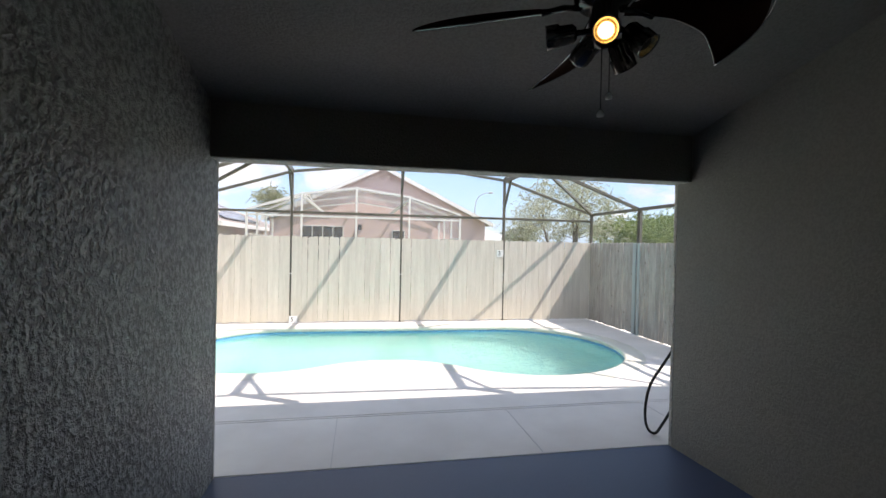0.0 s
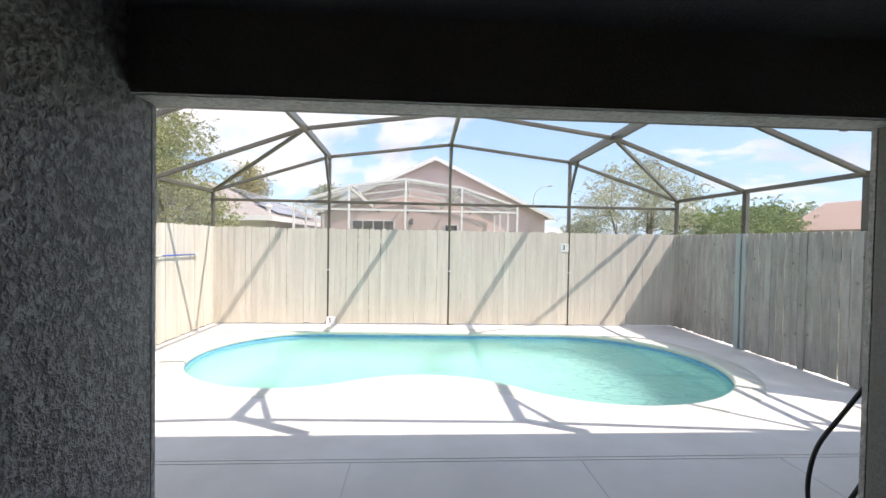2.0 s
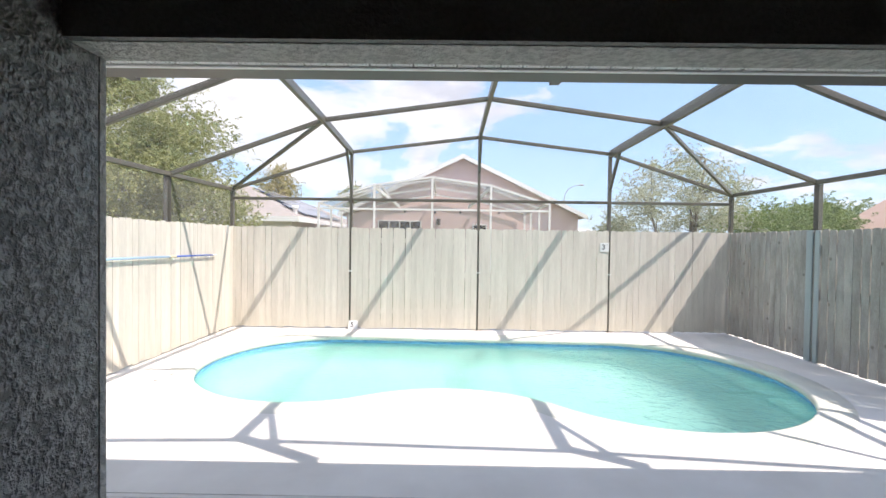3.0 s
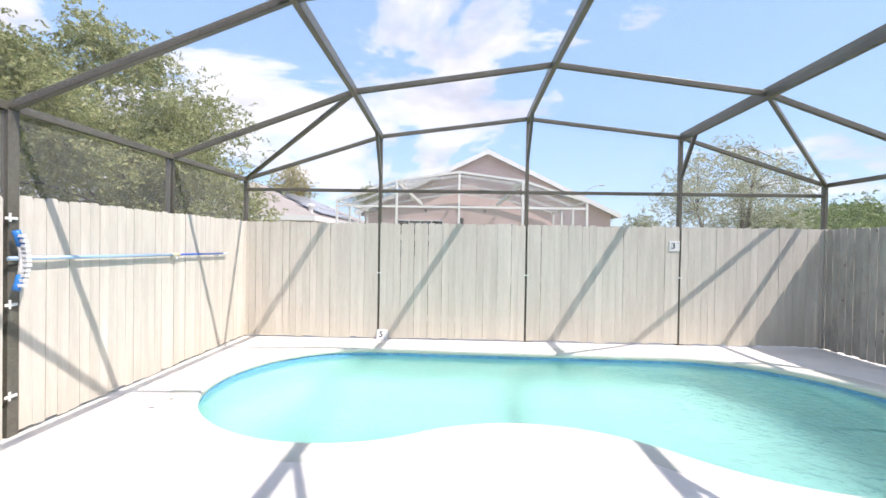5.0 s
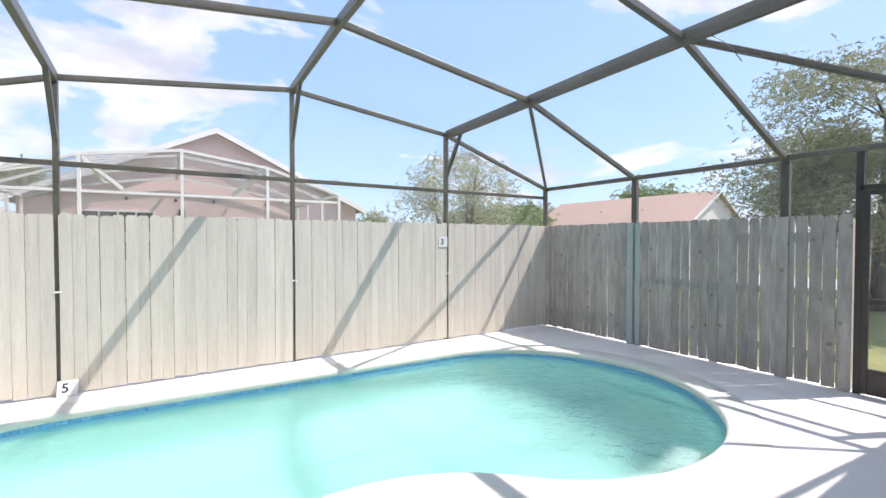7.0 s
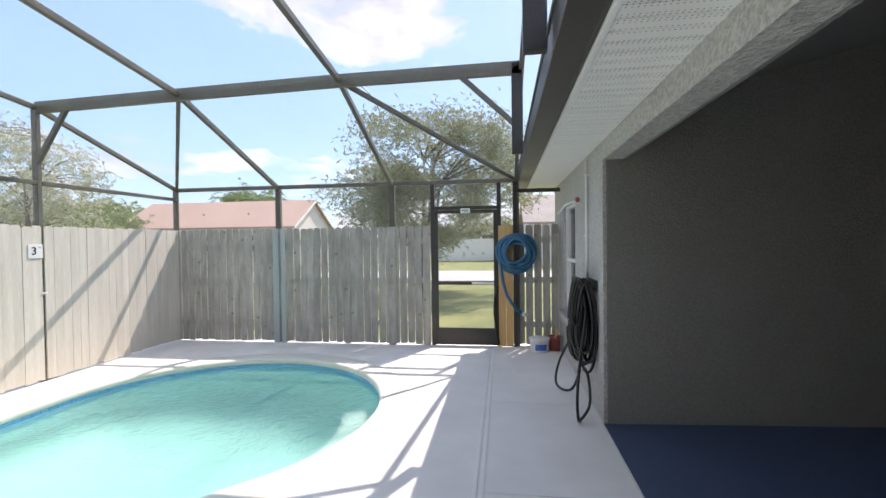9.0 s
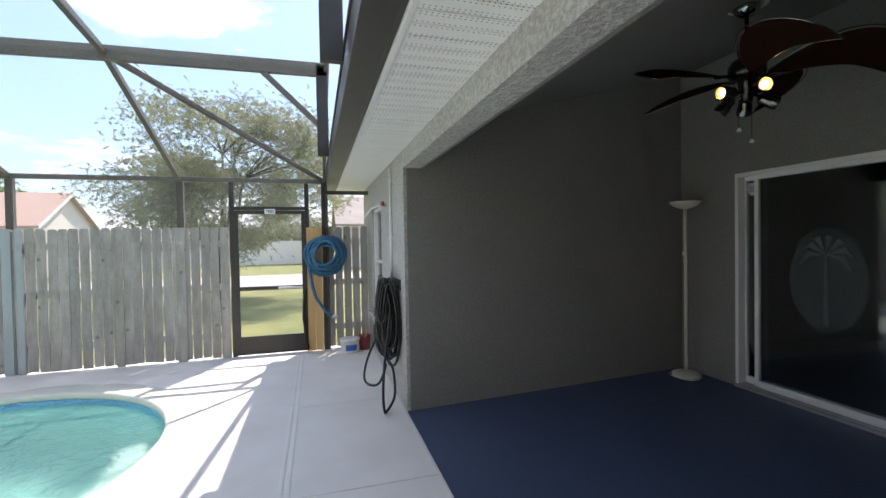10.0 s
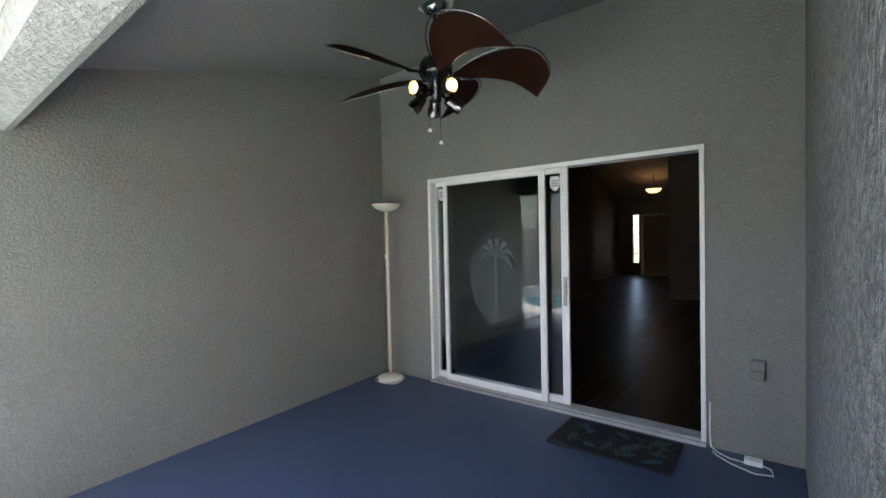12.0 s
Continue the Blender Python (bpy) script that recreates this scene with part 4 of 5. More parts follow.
# ---- ceiling fan ----
def build_fan(cx, cy):
    cz = ceiling_z(cy)
    fan = thing("ceiling_fan", (cx, cy, cz), "dark ceiling fan with five sail-shaped cloth blades and lit spotlights", "ceiling fan")
    dark = surface("gunmetal", (0.03, 0.03, 0.032), (0.07, 0.07, 0.072), 0.22, 8, 60, 0.02, 0.001, metal=0.85)
    chrome = plain("dark_chrome", (0.32, 0.32, 0.33), 0.16, 1.0)
    steel = plain("polished_gunmetal", (0.16, 0.16, 0.165), 0.2, 1.0)
    cloth = surface("brown_cloth", (0.018, 0.0065, 0.0035), (0.030, 0.011, 0.006), 0.9, 5, 220, 0.3, 0.001)
    cloth.node_tree.nodes["Principled BSDF"].inputs["Specular IOR Level"].default_value = 0.1
    part("medallion", Geo().lathe([(0.0, -0.0), (0.12, -0.0), (0.118, -0.018), (0.09, -0.025)], 32, (cx, cy, cz + 0.012), None), M["white"], fan, "white ceiling ring", smooth=True)
    part("canopy", Geo().lathe([(0.075, 0.0), (0.07, -0.03), (0.05, -0.055), (0.018, -0.07)], 28, (cx, cy, cz - 0.01)), chrome, fan, smooth=True)
    part("downrod", Geo().tube([(cx, cy, cz - 0.06), (cx, cy, 2.70)], 0.012, 12), dark, fan, smooth=True)
    part("motor_housing", Geo().lathe([(0.012, 2.72), (0.04, 2.71), (0.085, 2.69), (0.105, 2.655), (0.105, 2.60), (0.085, 2.575), (0.05, 2.565), (0.05, 2.50), (0.035, 2.47), (0.03, 2.43), (0.0, 2.42)], 32, (cx, cy, 0)), dark, fan, smooth=True)
    n, w = 21, 6
    high = [(0.10, 0.03), (0.20, 0.13), (0.32, 0.20), (0.45, 0.23), (0.57, 0.20), (0.66, 0.11), (0.69, 0.0), (0.66, -0.14)]
    low = [(0.10, -0.02), (0.20, 0.0), (0.30, 0.01), (0.40, 0.0), (0.48, -0.02), (0.55, -0.06), (0.61, -0.10), (0.655, -0.135)]

    def along(line, s):
        """A smooth curve through the points of line, s from 0 to 1."""
        u = s * (len(line) - 1)
        i = min(int(u), len(line) - 2)
        u -= i
        p = [Vector(line[max(0, min(len(line) - 1, i + o))]) for o in (-1, 0, 1, 2)]
        return 0.5 * (2 * p[1] + (p[2] - p[0]) * u + (2 * p[0] - 5 * p[1] + 4 * p[2] - p[3]) * u * u + (3 * p[1] - p[0] - 3 * p[2] + p[3]) * u ** 3)

    for k in range(5):
        a = radians(80 + 72 * k)
        out, tang = Vector((math.cos(a), math.sin(a), 0)), Vector((-math.sin(a), math.cos(a), 0))
        rows, thick = [], Vector((0, 0, 0.004))
        for i in range(n + 1):
            s = i / n
            row = []
            for j in range(w + 1):
                c = along(low, s).lerp(along(high, s), j / w)
                sag = 0.03 * math.sin(math.pi * j / w) * math.sin(math.pi * s)
                row.append(Vector((cx, cy, 2.60)) + out * c.x * 1.04 - tang * c.y * 0.9 + Vector((0, 0, c.y * 0.46 + sag)))
            rows.append(row)
        g = Geo()
        g.v = [p for row in rows for p in row] + [p + thick for row in rows for p in row]
        m = (n + 1) * (w + 1)
        for i in range(n):
            for j in range(w):
                q = [i * (w + 1) + j, i * (w + 1) + j + 1, (i + 1) * (w + 1) + j + 1, (i + 1) * (w + 1) + j]
                g.f += [tuple(q), tuple(m + v for v in reversed(q))]
        blade = part("blade", g, cloth, fan, "dark brown cloth blade", smooth=True)
        rod = [row[-1] + (row[-1] - row[0]).normalized() * 0.024 * math.sin(math.pi * min(1, 0.12 + i / n)) if i < n else row[-1] for i, row in enumerate(rows)]
        part("rod_frame", Geo().tube(rod, 0.0042, 6), chrome, blade, "bent metal rod frame", smooth=True)
        part("edge_rod", Geo().tube([row[0] for row in rows], 0.003, 6), chrome, blade, smooth=True)
        part("blade_arm", Geo().tube([Vector((cx, cy, 2.60)) + out * 0.08, Vector((cx, cy, 2.61)) + out * 0.14, Vector((cx, cy, 2.60)) + out * 0.22], 0.011, 8), dark, blade)
    warm = plain("lit_bulb", (1, 0.9, 0.7), 0.4, 0, 2.6, (1.0, 0.66, 0.33))
    unlit = plain("unlit_bulb", (0.05, 0.05, 0.05), 0.15)
    for k in range(5):
        a = radians((243, 315, 27, 85, 156)[k])
        d = Vector((math.cos(a), math.sin(a), -0.42 if k == 0 else -0.10 if k in (3, 4) else -1.1)).normalized()
        neck = Vector((cx, cy, 2.49)) + Vector((math.cos(a), math.sin(a), 0)) * 0.03
        at = Vector((cx, cy, 2.48)) + Vector((math.cos(a), math.sin(a), 0)) * (0.15 if k in (3, 4) else 0.12) + Vector((0, 0, -0.05 if k in (0, 1, 2) else 0))
        head = part("spotlight", Geo().lathe([(0.0, -0.06), (0.022, -0.058), (0.034, -0.045), (0.036, 0.0), (0.043, 0.004), (0.043, 0.045), (0.045, 0.05), (0.040, 0.05), (0.032, 0.02), (0.0, 0.015)], 20, at, d), steel, fan, "gunmetal spotlight head", smooth=True)
        part("reflector", Geo().lathe([(0.039, 0.047), (0.030, 0.022), (0.020, 0.018)], 20, at, d), plain("gold_reflector", (0.9, 0.68, 0.3), 0.25, 1.0), head, smooth=True)
        part("bulb", Geo().lathe([(0.026, 0.032), (0.019, 0.040), (0.0, 0.044)], 16, at, d), unlit if k in (1, 2) else warm, head, "unlit bulb" if k in (1, 2) else "glowing warm bulb", smooth=True)
        part("neck", Geo().tube([neck, at - d * 0.04], 0.011, 8), dark, head)
    for dx, dy, z in ((0.04, 0.02, 2.255), (-0.015, -0.02, 2.175)):
        chain = part("pull_chain", Geo().tube([(cx + dx, cy + dy, 2.45), (cx + dx, cy + dy, z + 0.02)], 0.0022, 6), chrome, fan)
        part("pull_knob", Geo().lathe([(0.0, 0.02), (0.006, 0.016), (0.014, 0.004), (0.012, -0.004), (0.0, -0.006)], 12, (cx + dx, cy + dy, z)), M["white"], chain, smooth=True)

    for ob in fan.children:
        if ob.name.split(".")[0] not in ("medallion", "canopy", "downrod"):
            ob.location.z -= 0.035 if ob.name.startswith("blade") else 0.012


build_fan(1.385, 3.185)

# ---- fences ----
def board_mesh(name, mat, width, height, seed):
    """A fence board with a rounded dog-ear top and slightly uneven edges."""
    r = random.Random(seed)
    w, c = width / 2, 0.022
    j = lambda: r.uniform(-0.0026, 0.0016)
    out = [(-w + j(), 0, r.uniform(0, 0.012)), (w + j(), 0, r.uniform(0, 0.012)), (w + j(), 0, height * 0.5), (w + j(), 0, height - c - 0.01), (w - 0.4 * c, 0, height - 0.35 * c), (w - c, 0, height),
           (-w + c, 0, height), (-w + 0.4 * c, 0, height - 0.35 * c), (-w + j(), 0, height - c - 0.01), (-w + j(), 0, height * 0.5)]
    return mesh_of(name, Geo().prism(out, (0, 0.017, 0)), mat)


def build_fence(name, label, p, q, face, special=(), gap=0.005, lift=0.015, width=0.104, rail_side=1, mat="board"):
    """Boards from p to q; their front faces the pool, the rails and posts stand behind."""
    p, q = Vector((*p, 0)), Vector((*q, 0))
    d = (q - p).normalized()
    back = Vector((-d.y, d.x, 0)) * rail_side
    turn = Matrix.Rotation(math.atan2(d.y, d.x), 4, "Z")
    fence = thing(name, p, label, "fence", "fence panels behind the pool" if name == "fence" else "")
    for z in (0.32, 0.98, 1.58):
        part("rail", Geo().bar(p + back * 0.036 + Vector((0, 0, z)), q + back * 0.036 + Vector((0, 0, z)), 0.036, 0.088), M["board"], fence)
    span = (q - p).length
    for k in range(int(span // 2.3) + 1):
        c = p + d * min(span - 0.06, 0.05 + k * 2.3) + back * 0.10
        part("fence_post", Geo().box(c.x - 0.045, c.y - 0.045, -0.06, c.x + 0.045, c.y + 0.045, 1.76), M["board"], fence, bevel=0.004)
    meshes = [board_mesh("fence_board", M[mat], width, 1.80 - lift, s) for s in range(6)]
    blue = board_mesh("fence_board", M["board_blue"], width, 1.80 - lift, 9)
    r = random.Random(int(abs(p.x * 31 + p.y * 17)))
    count = max(1, round(span / (width + gap)))
    step = span / count
    for k in range(count):
        s = (k + 0.5) * step + r.gauss(0, gap * 0.45)
        fit = min(1.0, (step - 0.0012) / width)
        lean = r.uniform(-0.004, 0.004)
        me = blue if any(a <= s <= b for a, b in special) else meshes[r.randrange(6)]
        m = Matrix.Translation(p + d * s + Vector((0, 0, lift + r.uniform(-0.008, 0.012))) + back * r.uniform(-0.002, 0.002)) @ turn @ Matrix.Rotation(lean, 4, "Y") @ Matrix.Diagonal((fit, 1, 1, 1))
        if rail_side < 0:
            m = m @ Matrix.Translation((0, -0.017, 0))
        piece("fence_board", me, fence, m)
    return fence


for i in range(4):
    build_fence("fence", "weathered grey-beige wooden board fence panel between cage posts", (XS[i] + (0.016 if i else -0.02), NY - 0.035), (XS[i + 1] - (0.016 if i < 3 else -0.03), NY - 0.035), (0, -1), gap=0.002)
build_fence("fence_east", "weathered grey wooden board fence with gaps and some bluish boards", (EX - 0.04, 7.0), (EX - 0.04, NY + 0.03), (-1, 0), gap=0.009, lift=0.012, rail_side=-1, mat="board_grey")
build_fence("fence_west", "pale weathered wooden board fence with round-topped boards", (WX + 0.035, 7.62), (WX + 0.035, NY + 0.03), (1, 0), gap=0.0022, rail_side=1)
build_fence("fence_gate", "pale weathered wooden board gate section beside the cage post", (WX + 0.035, FRONT + 0.05), (WX + 0.035, 7.50), (1, 0), gap=0.0022, rail_side=1)
build_fence("fence_south", "grey wooden board fence beside the house corner", (EX + 0.05, FRONT + 0.02), (EX + 0.05, 5.70), (-1, 0), gap=0.013, rail_side=-1, mat="board_grey")
for y, wide, paint in ((9.46, 0.10, "board_blue"), (9.33, 0.07, "board_blue"), (8.29, 0.09, "board_grey"), (7.575, 0.115, "board_grey"), (7.035, 0.10, "board_grey")):
    dad = next(o for o in bpy.data.objects if o.name == "fence_east")
    part("batten", Geo().box(EX - 0.061, y - wide / 2, 0.005, EX - 0.043, y + wide / 2, 1.80), M[paint], dad, bevel=0.004)
new_board = thing("pine_boards", (EX - 0.04, 5.84, 0), "fresh orange pine board fixed beside the screen door", "board")
for y in (5.755, 5.862):
    part("plank", Geo().box(EX - 0.062, y, 0.01, EX - 0.040, y + 0.104, 1.79), M["board_new"], new_board, bevel=0.003)

# ---- screen door ----
sd = thing("screen_door", (EX, 6.45, 0), "closed dark bronze screen door with a kick plate", "screen door")
y0, y1 = 5.985, 6.915
for y in (y0, y1 - 0.05):
    part("stile", Geo().box(EX - 0.035, y, 0.015, EX + 0.0, y + 0.05, 2.035), M["black_metal"], sd, bevel=0.004)
for z0, z1 in ((1.985, 2.035), (0.915, 0.965), (0.235, 0.27)):
    part("door_rail", Geo().box(EX - 0.035, y0 + 0.05, z0, EX, y1 - 0.05, z1), M["black_metal"], sd, bevel=0.004)
part("kick_plate", Geo().box(EX - 0.025, y0 + 0.05, 0.015, EX - 0.012, y1 - 0.05, 0.235), M["black_metal"], sd)
for z0, z1 in ((0.27, 0.915), (0.965, 1.985)):
    part("screen_panel", Geo().add([(EX - 0.018, y0 + 0.05, z0), (EX - 0.018, y1 - 0.05, z0), (EX - 0.018, y1 - 0.05, z1), (EX - 0.018, y0 + 0.05, z1)], [(0, 1, 2, 3)]), M["screen"], sd)
part("closer", Geo().box(EX - 0.065, 6.03, 0.925, EX - 0.036, 6.36, 0.955), M["white_alu"], sd, "pale door closer tube", bevel=0.006)
part("latch", Geo().box(EX - 0.07, 6.86, 1.05, EX - 0.036, 6.90, 1.16), M["black_metal"], sd, bevel=0.006)
tag = part("top_tag", Geo().box(EX - 0.045, 6.38, 1.985, EX - 0.036, 6.52, 2.055), M["white"], sd, "small white label", bevel=0.002)
part("label_print", Geo().box(EX - 0.0465, 6.40, 2.02, EX - 0.045, 6.50, 2.035), plain("label_ink", (0.12, 0.25, 0.15), 0.5), tag)
part("label_print", Geo().box(EX - 0.0465, 6.40, 2.0, EX - 0.045, 6.47, 2.008), plain("label_ink_dark", (0.1, 0.1, 0.1), 0.5), tag)

# ---- hoses, bucket and small things by the door ----
hose_blue = surface("blue_corrugated_hose", (0.012, 0.085, 0.17), (0.03, 0.16, 0.28), 0.4, 6, 60, 0.1, 0.002)


def ribbed(path, r, step):
    """Even points along a path with a rippled radius."""
    pts, rad = [], []
    for i, (a, b) in enumerate(zip(path, path[1:])):
        a, b = Vector(a), Vector(b)
        m = max(2, int((b - a).length / step))
        for k in range(m):
            pts.append(a.lerp(b, k / m))
            rad.append(r if len(pts) % 2 else r * 0.88)
    return pts, rad


hb = thing("vacuum_hose", (5.76, 5.71, 1.05), "coiled blue corrugated pool vacuum hose hung on the fence", "hose")
path = []
for k in range(150):
    a = 1.9 + k * math.tau * 8.2 / 150
    turn_no = k * 8.2 / 150
    sizes = (0.29, 0.26, 0.28, 0.225, 0.25, 0.18, 0.20, 0.14, 0.17, 0.11)
    f = turn_no - int(turn_no)
    r = sizes[int(turn_no)] * (1 - f) + sizes[int(turn_no) + 1] * f
    path.append((5.80 - 0.16 * k / 150 + 0.015 * math.sin(k * 0.31), 5.71 + (r + 0.016 * math.sin(k * 0.83)) * math.cos(a), 1.38 + (r + 0.016 * math.sin(k * 0.83)) * math.sin(a) + 0.05 * max(0, k / 150 - 0.4)))
pts, rad = ribbed(path, 0.024, 0.016)
part("coil", Geo().tube(pts, rad, 8), hose_blue, hb, smooth=True)
tail = [(5.76, 5.95, 1.36), (5.75, 5.93, 1.15), (5.74, 5.90, 0.95), (5.73, 5.85, 0.78), (5.72, 5.77, 0.65), (5.72, 5.70, 0.56), (5.72, 5.62, 0.51)]
pts, rad = ribbed(tail, 0.024, 0.016)
part("tail", Geo().tube(pts, rad, 8), hose_blue, hb, smooth=True)
part("cuff", Geo().tube([(5.72, 5.63, 0.515), (5.72, 5.56, 0.485)], 0.026, 12), plain("pale_cuff", (0.5, 0.55, 0.6), 0.5), hb, smooth=True)
part("hook", Geo().box(5.80, 5.68, 1.40, 5.93, 5.74, 1.44), M["black_metal"], hb)

black_rubber = surface("black_rubber", (0.006, 0.008, 0.007), (0.014, 0.018, 0.016), 0.45, 10, 80, 0.1, 0.001)
gh = thing("garden_hose", (3.6, FRONT, 1.2), "long black garden hose looped over a wall hanger", "hose")
rng = random.Random(11)
loops = []
for k in range(17):
    x = 3.37 + 0.024 * k + rng.uniform(-0.02, 0.02)
    y = FRONT + 0.06 + rng.uniform(0, 0.10)
    bot = 0.34 + rng.uniform(0, 0.22)
    top = 1.16 + rng.uniform(-0.02, 0.05)
    w = rng.uniform(0.02, 0.055)
    for i in range(24):
        a = i * math.tau / 24
        zz = (top + bot) / 2 + (top - bot) / 2 * math.sin(a)
        loops.append((x + w * math.cos(a) + 0.002 * i, y + 0.05 * math.cos(a) * (1.2 - 0.5 * math.sin(a)), zz))
part("hose_coil", Geo().tube(loops, 0.0125, 7), black_rubber, gh, smooth=True)
stray = [(3.40, 5.16, 0.95), (3.26, 5.22, 0.68), (3.15, 5.27, 0.45), (3.12, 5.29, 0.22), (3.14, 5.28, 0.06), (3.20, 5.25, 0.02), (3.22, 5.17, 0.15), (3.36, 5.16, 0.36), (3.50, 5.20, 0.42)]
smooth_path = []
for i in range(len(stray) - 1):
    p = [Vector(stray[max(0, min(len(stray) - 1, i + o))]) for o in (-1, 0, 1, 2)]
    for k in range(6):
        s = k / 6
        smooth_path.append(0.5 * ((2 * p[1]) + (p[2] - p[0]) * s + (2 * p[0] - 5 * p[1] + 4 * p[2] - p[3]) * s * s + (3 * p[1] - p[0] - 3 * p[2] + p[3]) * s ** 3))
part("stray_loop", Geo().tube(smooth_path, 0.0125, 8), black_rubber, gh, smooth=True)
stray = [(3.78, 5.14, 0.8), (3.92, 5.26, 0.50), (3.98, 5.34, 0.28), (3.86, 5.38, 0.14), (3.68, 5.34, 0.12), (3.55, 5.26, 0.18), (3.46, 5.2, 0.4)]
smooth_path = []
for i in range(len(stray) - 1):
    p = [Vector(stray[max(0, min(len(stray) - 1, i + o))]) for o in (-1, 0, 1, 2)]
    for k in range(6):
        s = k / 6
        smooth_path.append(0.5 * ((2 * p[1]) + (p[2] - p[0]) * s + (2 * p[0] - 5 * p[1] + 4 * p[2] - p[3]) * s * s + (3 * p[1] - p[0] - 3 * p[2] + p[3]) * s ** 3))
part("stray_loop", Geo().tube(smooth_path, 0.0125, 8), black_rubber, gh, smooth=True)
g = Geo().box(3.40, FRONT, 1.10, 3.90, FRONT + 0.012, 1.20).box(3.45, FRONT + 0.012, 1.13, 3.85, FRONT + 0.15, 1.145).box(3.45, FRONT + 0.14, 1.145, 3.85, FRONT + 0.155, 1.22)
part("hanger", g, M["black_metal"], gh, "dark metal hose hanger", bevel=0.004)

bucket = thing("bucket", (5.62, 5.40, 0), "white plastic bucket with a blue label on the deck", "bucket")
part("body", Geo().lathe([(0.0, 0.0), (0.115, 0.0), (0.12, 0.01), (0.135, 0.16), (0.142, 0.165), (0.142, 0.18), (0.134, 0.182)], 28, (5.62, 5.40, 0.0)), M["white"], bucket, smooth=True)
part("lid", Geo().lathe([(0.0, 0.195), (0.135, 0.195), (0.146, 0.19), (0.146, 0.178), (0.14, 0.176)], 28, (5.62, 5.40, 0.0)), M["white"], bucket, smooth=True)
lab = [(5.62 + 0.1315 * math.cos(a), 5.40 + 0.1315 * math.sin(a)) for a in [radians(150 + 8 * k) for k in range(10)]]
g = Geo().add([(x, y, 0.035) for x, y in lab] + [(x - 0.006, y, 0.12) for x, y in lab], [(i, i + 1, 11 + i, 10 + i) for i in range(9)])
part("label", g, plain("blue_label", (0.05, 0.12, 0.45), 0.5), bucket, "blue printed label")
g = Geo().tube([(5.62 + 0.14 * math.cos(a), 5.40 + 0.145 * math.sin(a), 0.165 - 0.02 * math.sin(a * 2)) for a in [radians(180 - 10 * k) for k in range(18)]], 0.003, 6)
part("handle", g, plain("wire_handle", (0.5, 0.5, 0.5), 0.4, 0.9), bucket)
pot = thing("red_can", (5.70, 5.18, 0), "dull red plastic can standing by the wall", "can")
part("body", Geo().lathe([(0.0, 0.0), (0.075, 0.0), (0.085, 0.2), (0.09, 0.205), (0.08, 0.205), (0.07, 0.02)], 20, (5.70, 5.18, 0)), surface("dull_red_plastic", (0.28, 0.05, 0.05), (0.38, 0.09, 0.08), 0.5), pot, smooth=True)
part("stick", Geo().tube([(5.68, 5.20, 0.05), (5.58, 5.16, 0.30)], 0.012, 8), M["board_new"], pot, "short wooden stick")
hl = thing("black_hose_strap", (5.79, 6.0, 0.1), "black hose hanging beside the screen door", "hose")
part("hose", Geo().tube([(5.80, 5.985, 0.9), (5.77, 6.02, 0.75), (5.765, 6.03, 0.5), (5.78, 6.0, 0.25), (5.80, 5.97, 0.05)], 0.018, 8), black_rubber, hl, smooth=True)

win = thing("window_1", (5.08, FRONT, 0.6), "white-framed sash window in the grey stucco wall", "window", kind="structure")
a, b, c, d = WIN
g = Geo().box(a, FRONT - 0.12, c, a + 0.045, FRONT - 0.03, d).box(b - 0.045, FRONT - 0.12, c, b, FRONT - 0.03, d).box(a, FRONT - 0.12, d - 0.045, b, FRONT - 0.03, d).box(a, FRONT - 0.12, c, b, FRONT - 0.03, c + 0.045)
part("window_frame", g, M["white_alu"], win, bevel=0.003)
part("meeting_rail", Geo().box(a + 0.045, FRONT - 0.10, 1.28, b - 0.045, FRONT - 0.04, 1.32), M["white_alu"], win, bevel=0.003)
for z0, z1 in ((c + 0.045, 1.28), (1.32, d - 0.045)):
    p = part("pane", Geo().box(a + 0.045, FRONT - 0.085, z0, b - 0.045, FRONT - 0.079, z1), M["glass"], win)
    p.visible_shadow = False
part("window_sill", Geo().box(a - 0.06, FRONT - 0.03, c - 0.08, b + 0.06, FRONT + 0.075, c - 0.003), M["facade"], win, bevel=0.008)
structure("wall_window_backing", Geo().box(4.2, FRONT - 1.2, 0.0, 5.9, FRONT - 1.15, 2.7), M["room_wall"], "tan wall of the room behind the window, darkened for the dim interior")

pipe = thing("white_conduit", (3.82, FRONT, 1.1), "white plastic conduit running down the stucco wall", "pipe")
part("pipe", Geo().tube([(3.82, FRONT + 0.018, 2.35), (3.82, FRONT + 0.018, 1.1)], 0.012, 10), M["white"], pipe, smooth=True)
for z in (2.2, 1.6):
    part("clip", Geo().box(3.795, FRONT, z, 3.845, FRONT + 0.034, z + 0.02), M["white"], pipe)
tap = thing("shower_valve", (4.15, FRONT, 1.98), "white pipe stub with a red valve handle on the wall", "valve")
part("pipe", Geo().tube([(4.15, FRONT, 1.97), (4.15, FRONT + 0.10, 1.97), (4.25, FRONT + 0.16, 1.95), (4.45, FRONT + 0.22, 1.86)], 0.011, 8), M["white"], tap, smooth=True)
part("red_handle", Geo().lathe([(0.0, 0.0), (0.024, 0.0), (0.028, 0.012), (0.024, 0.025), (0.0, 0.025)], 16, (4.02, FRONT + 0.06, 1.985), (-0.4, 1, 0)), plain("red_plastic", (0.32, 0.05, 0.045), 0.5), tap, smooth=True)
part("valve_body", Geo().tube([(4.15, FRONT + 0.05, 1.985), (4.02, FRONT + 0.06, 1.985)], 0.018, 10), M["white"], tap, smooth=True)

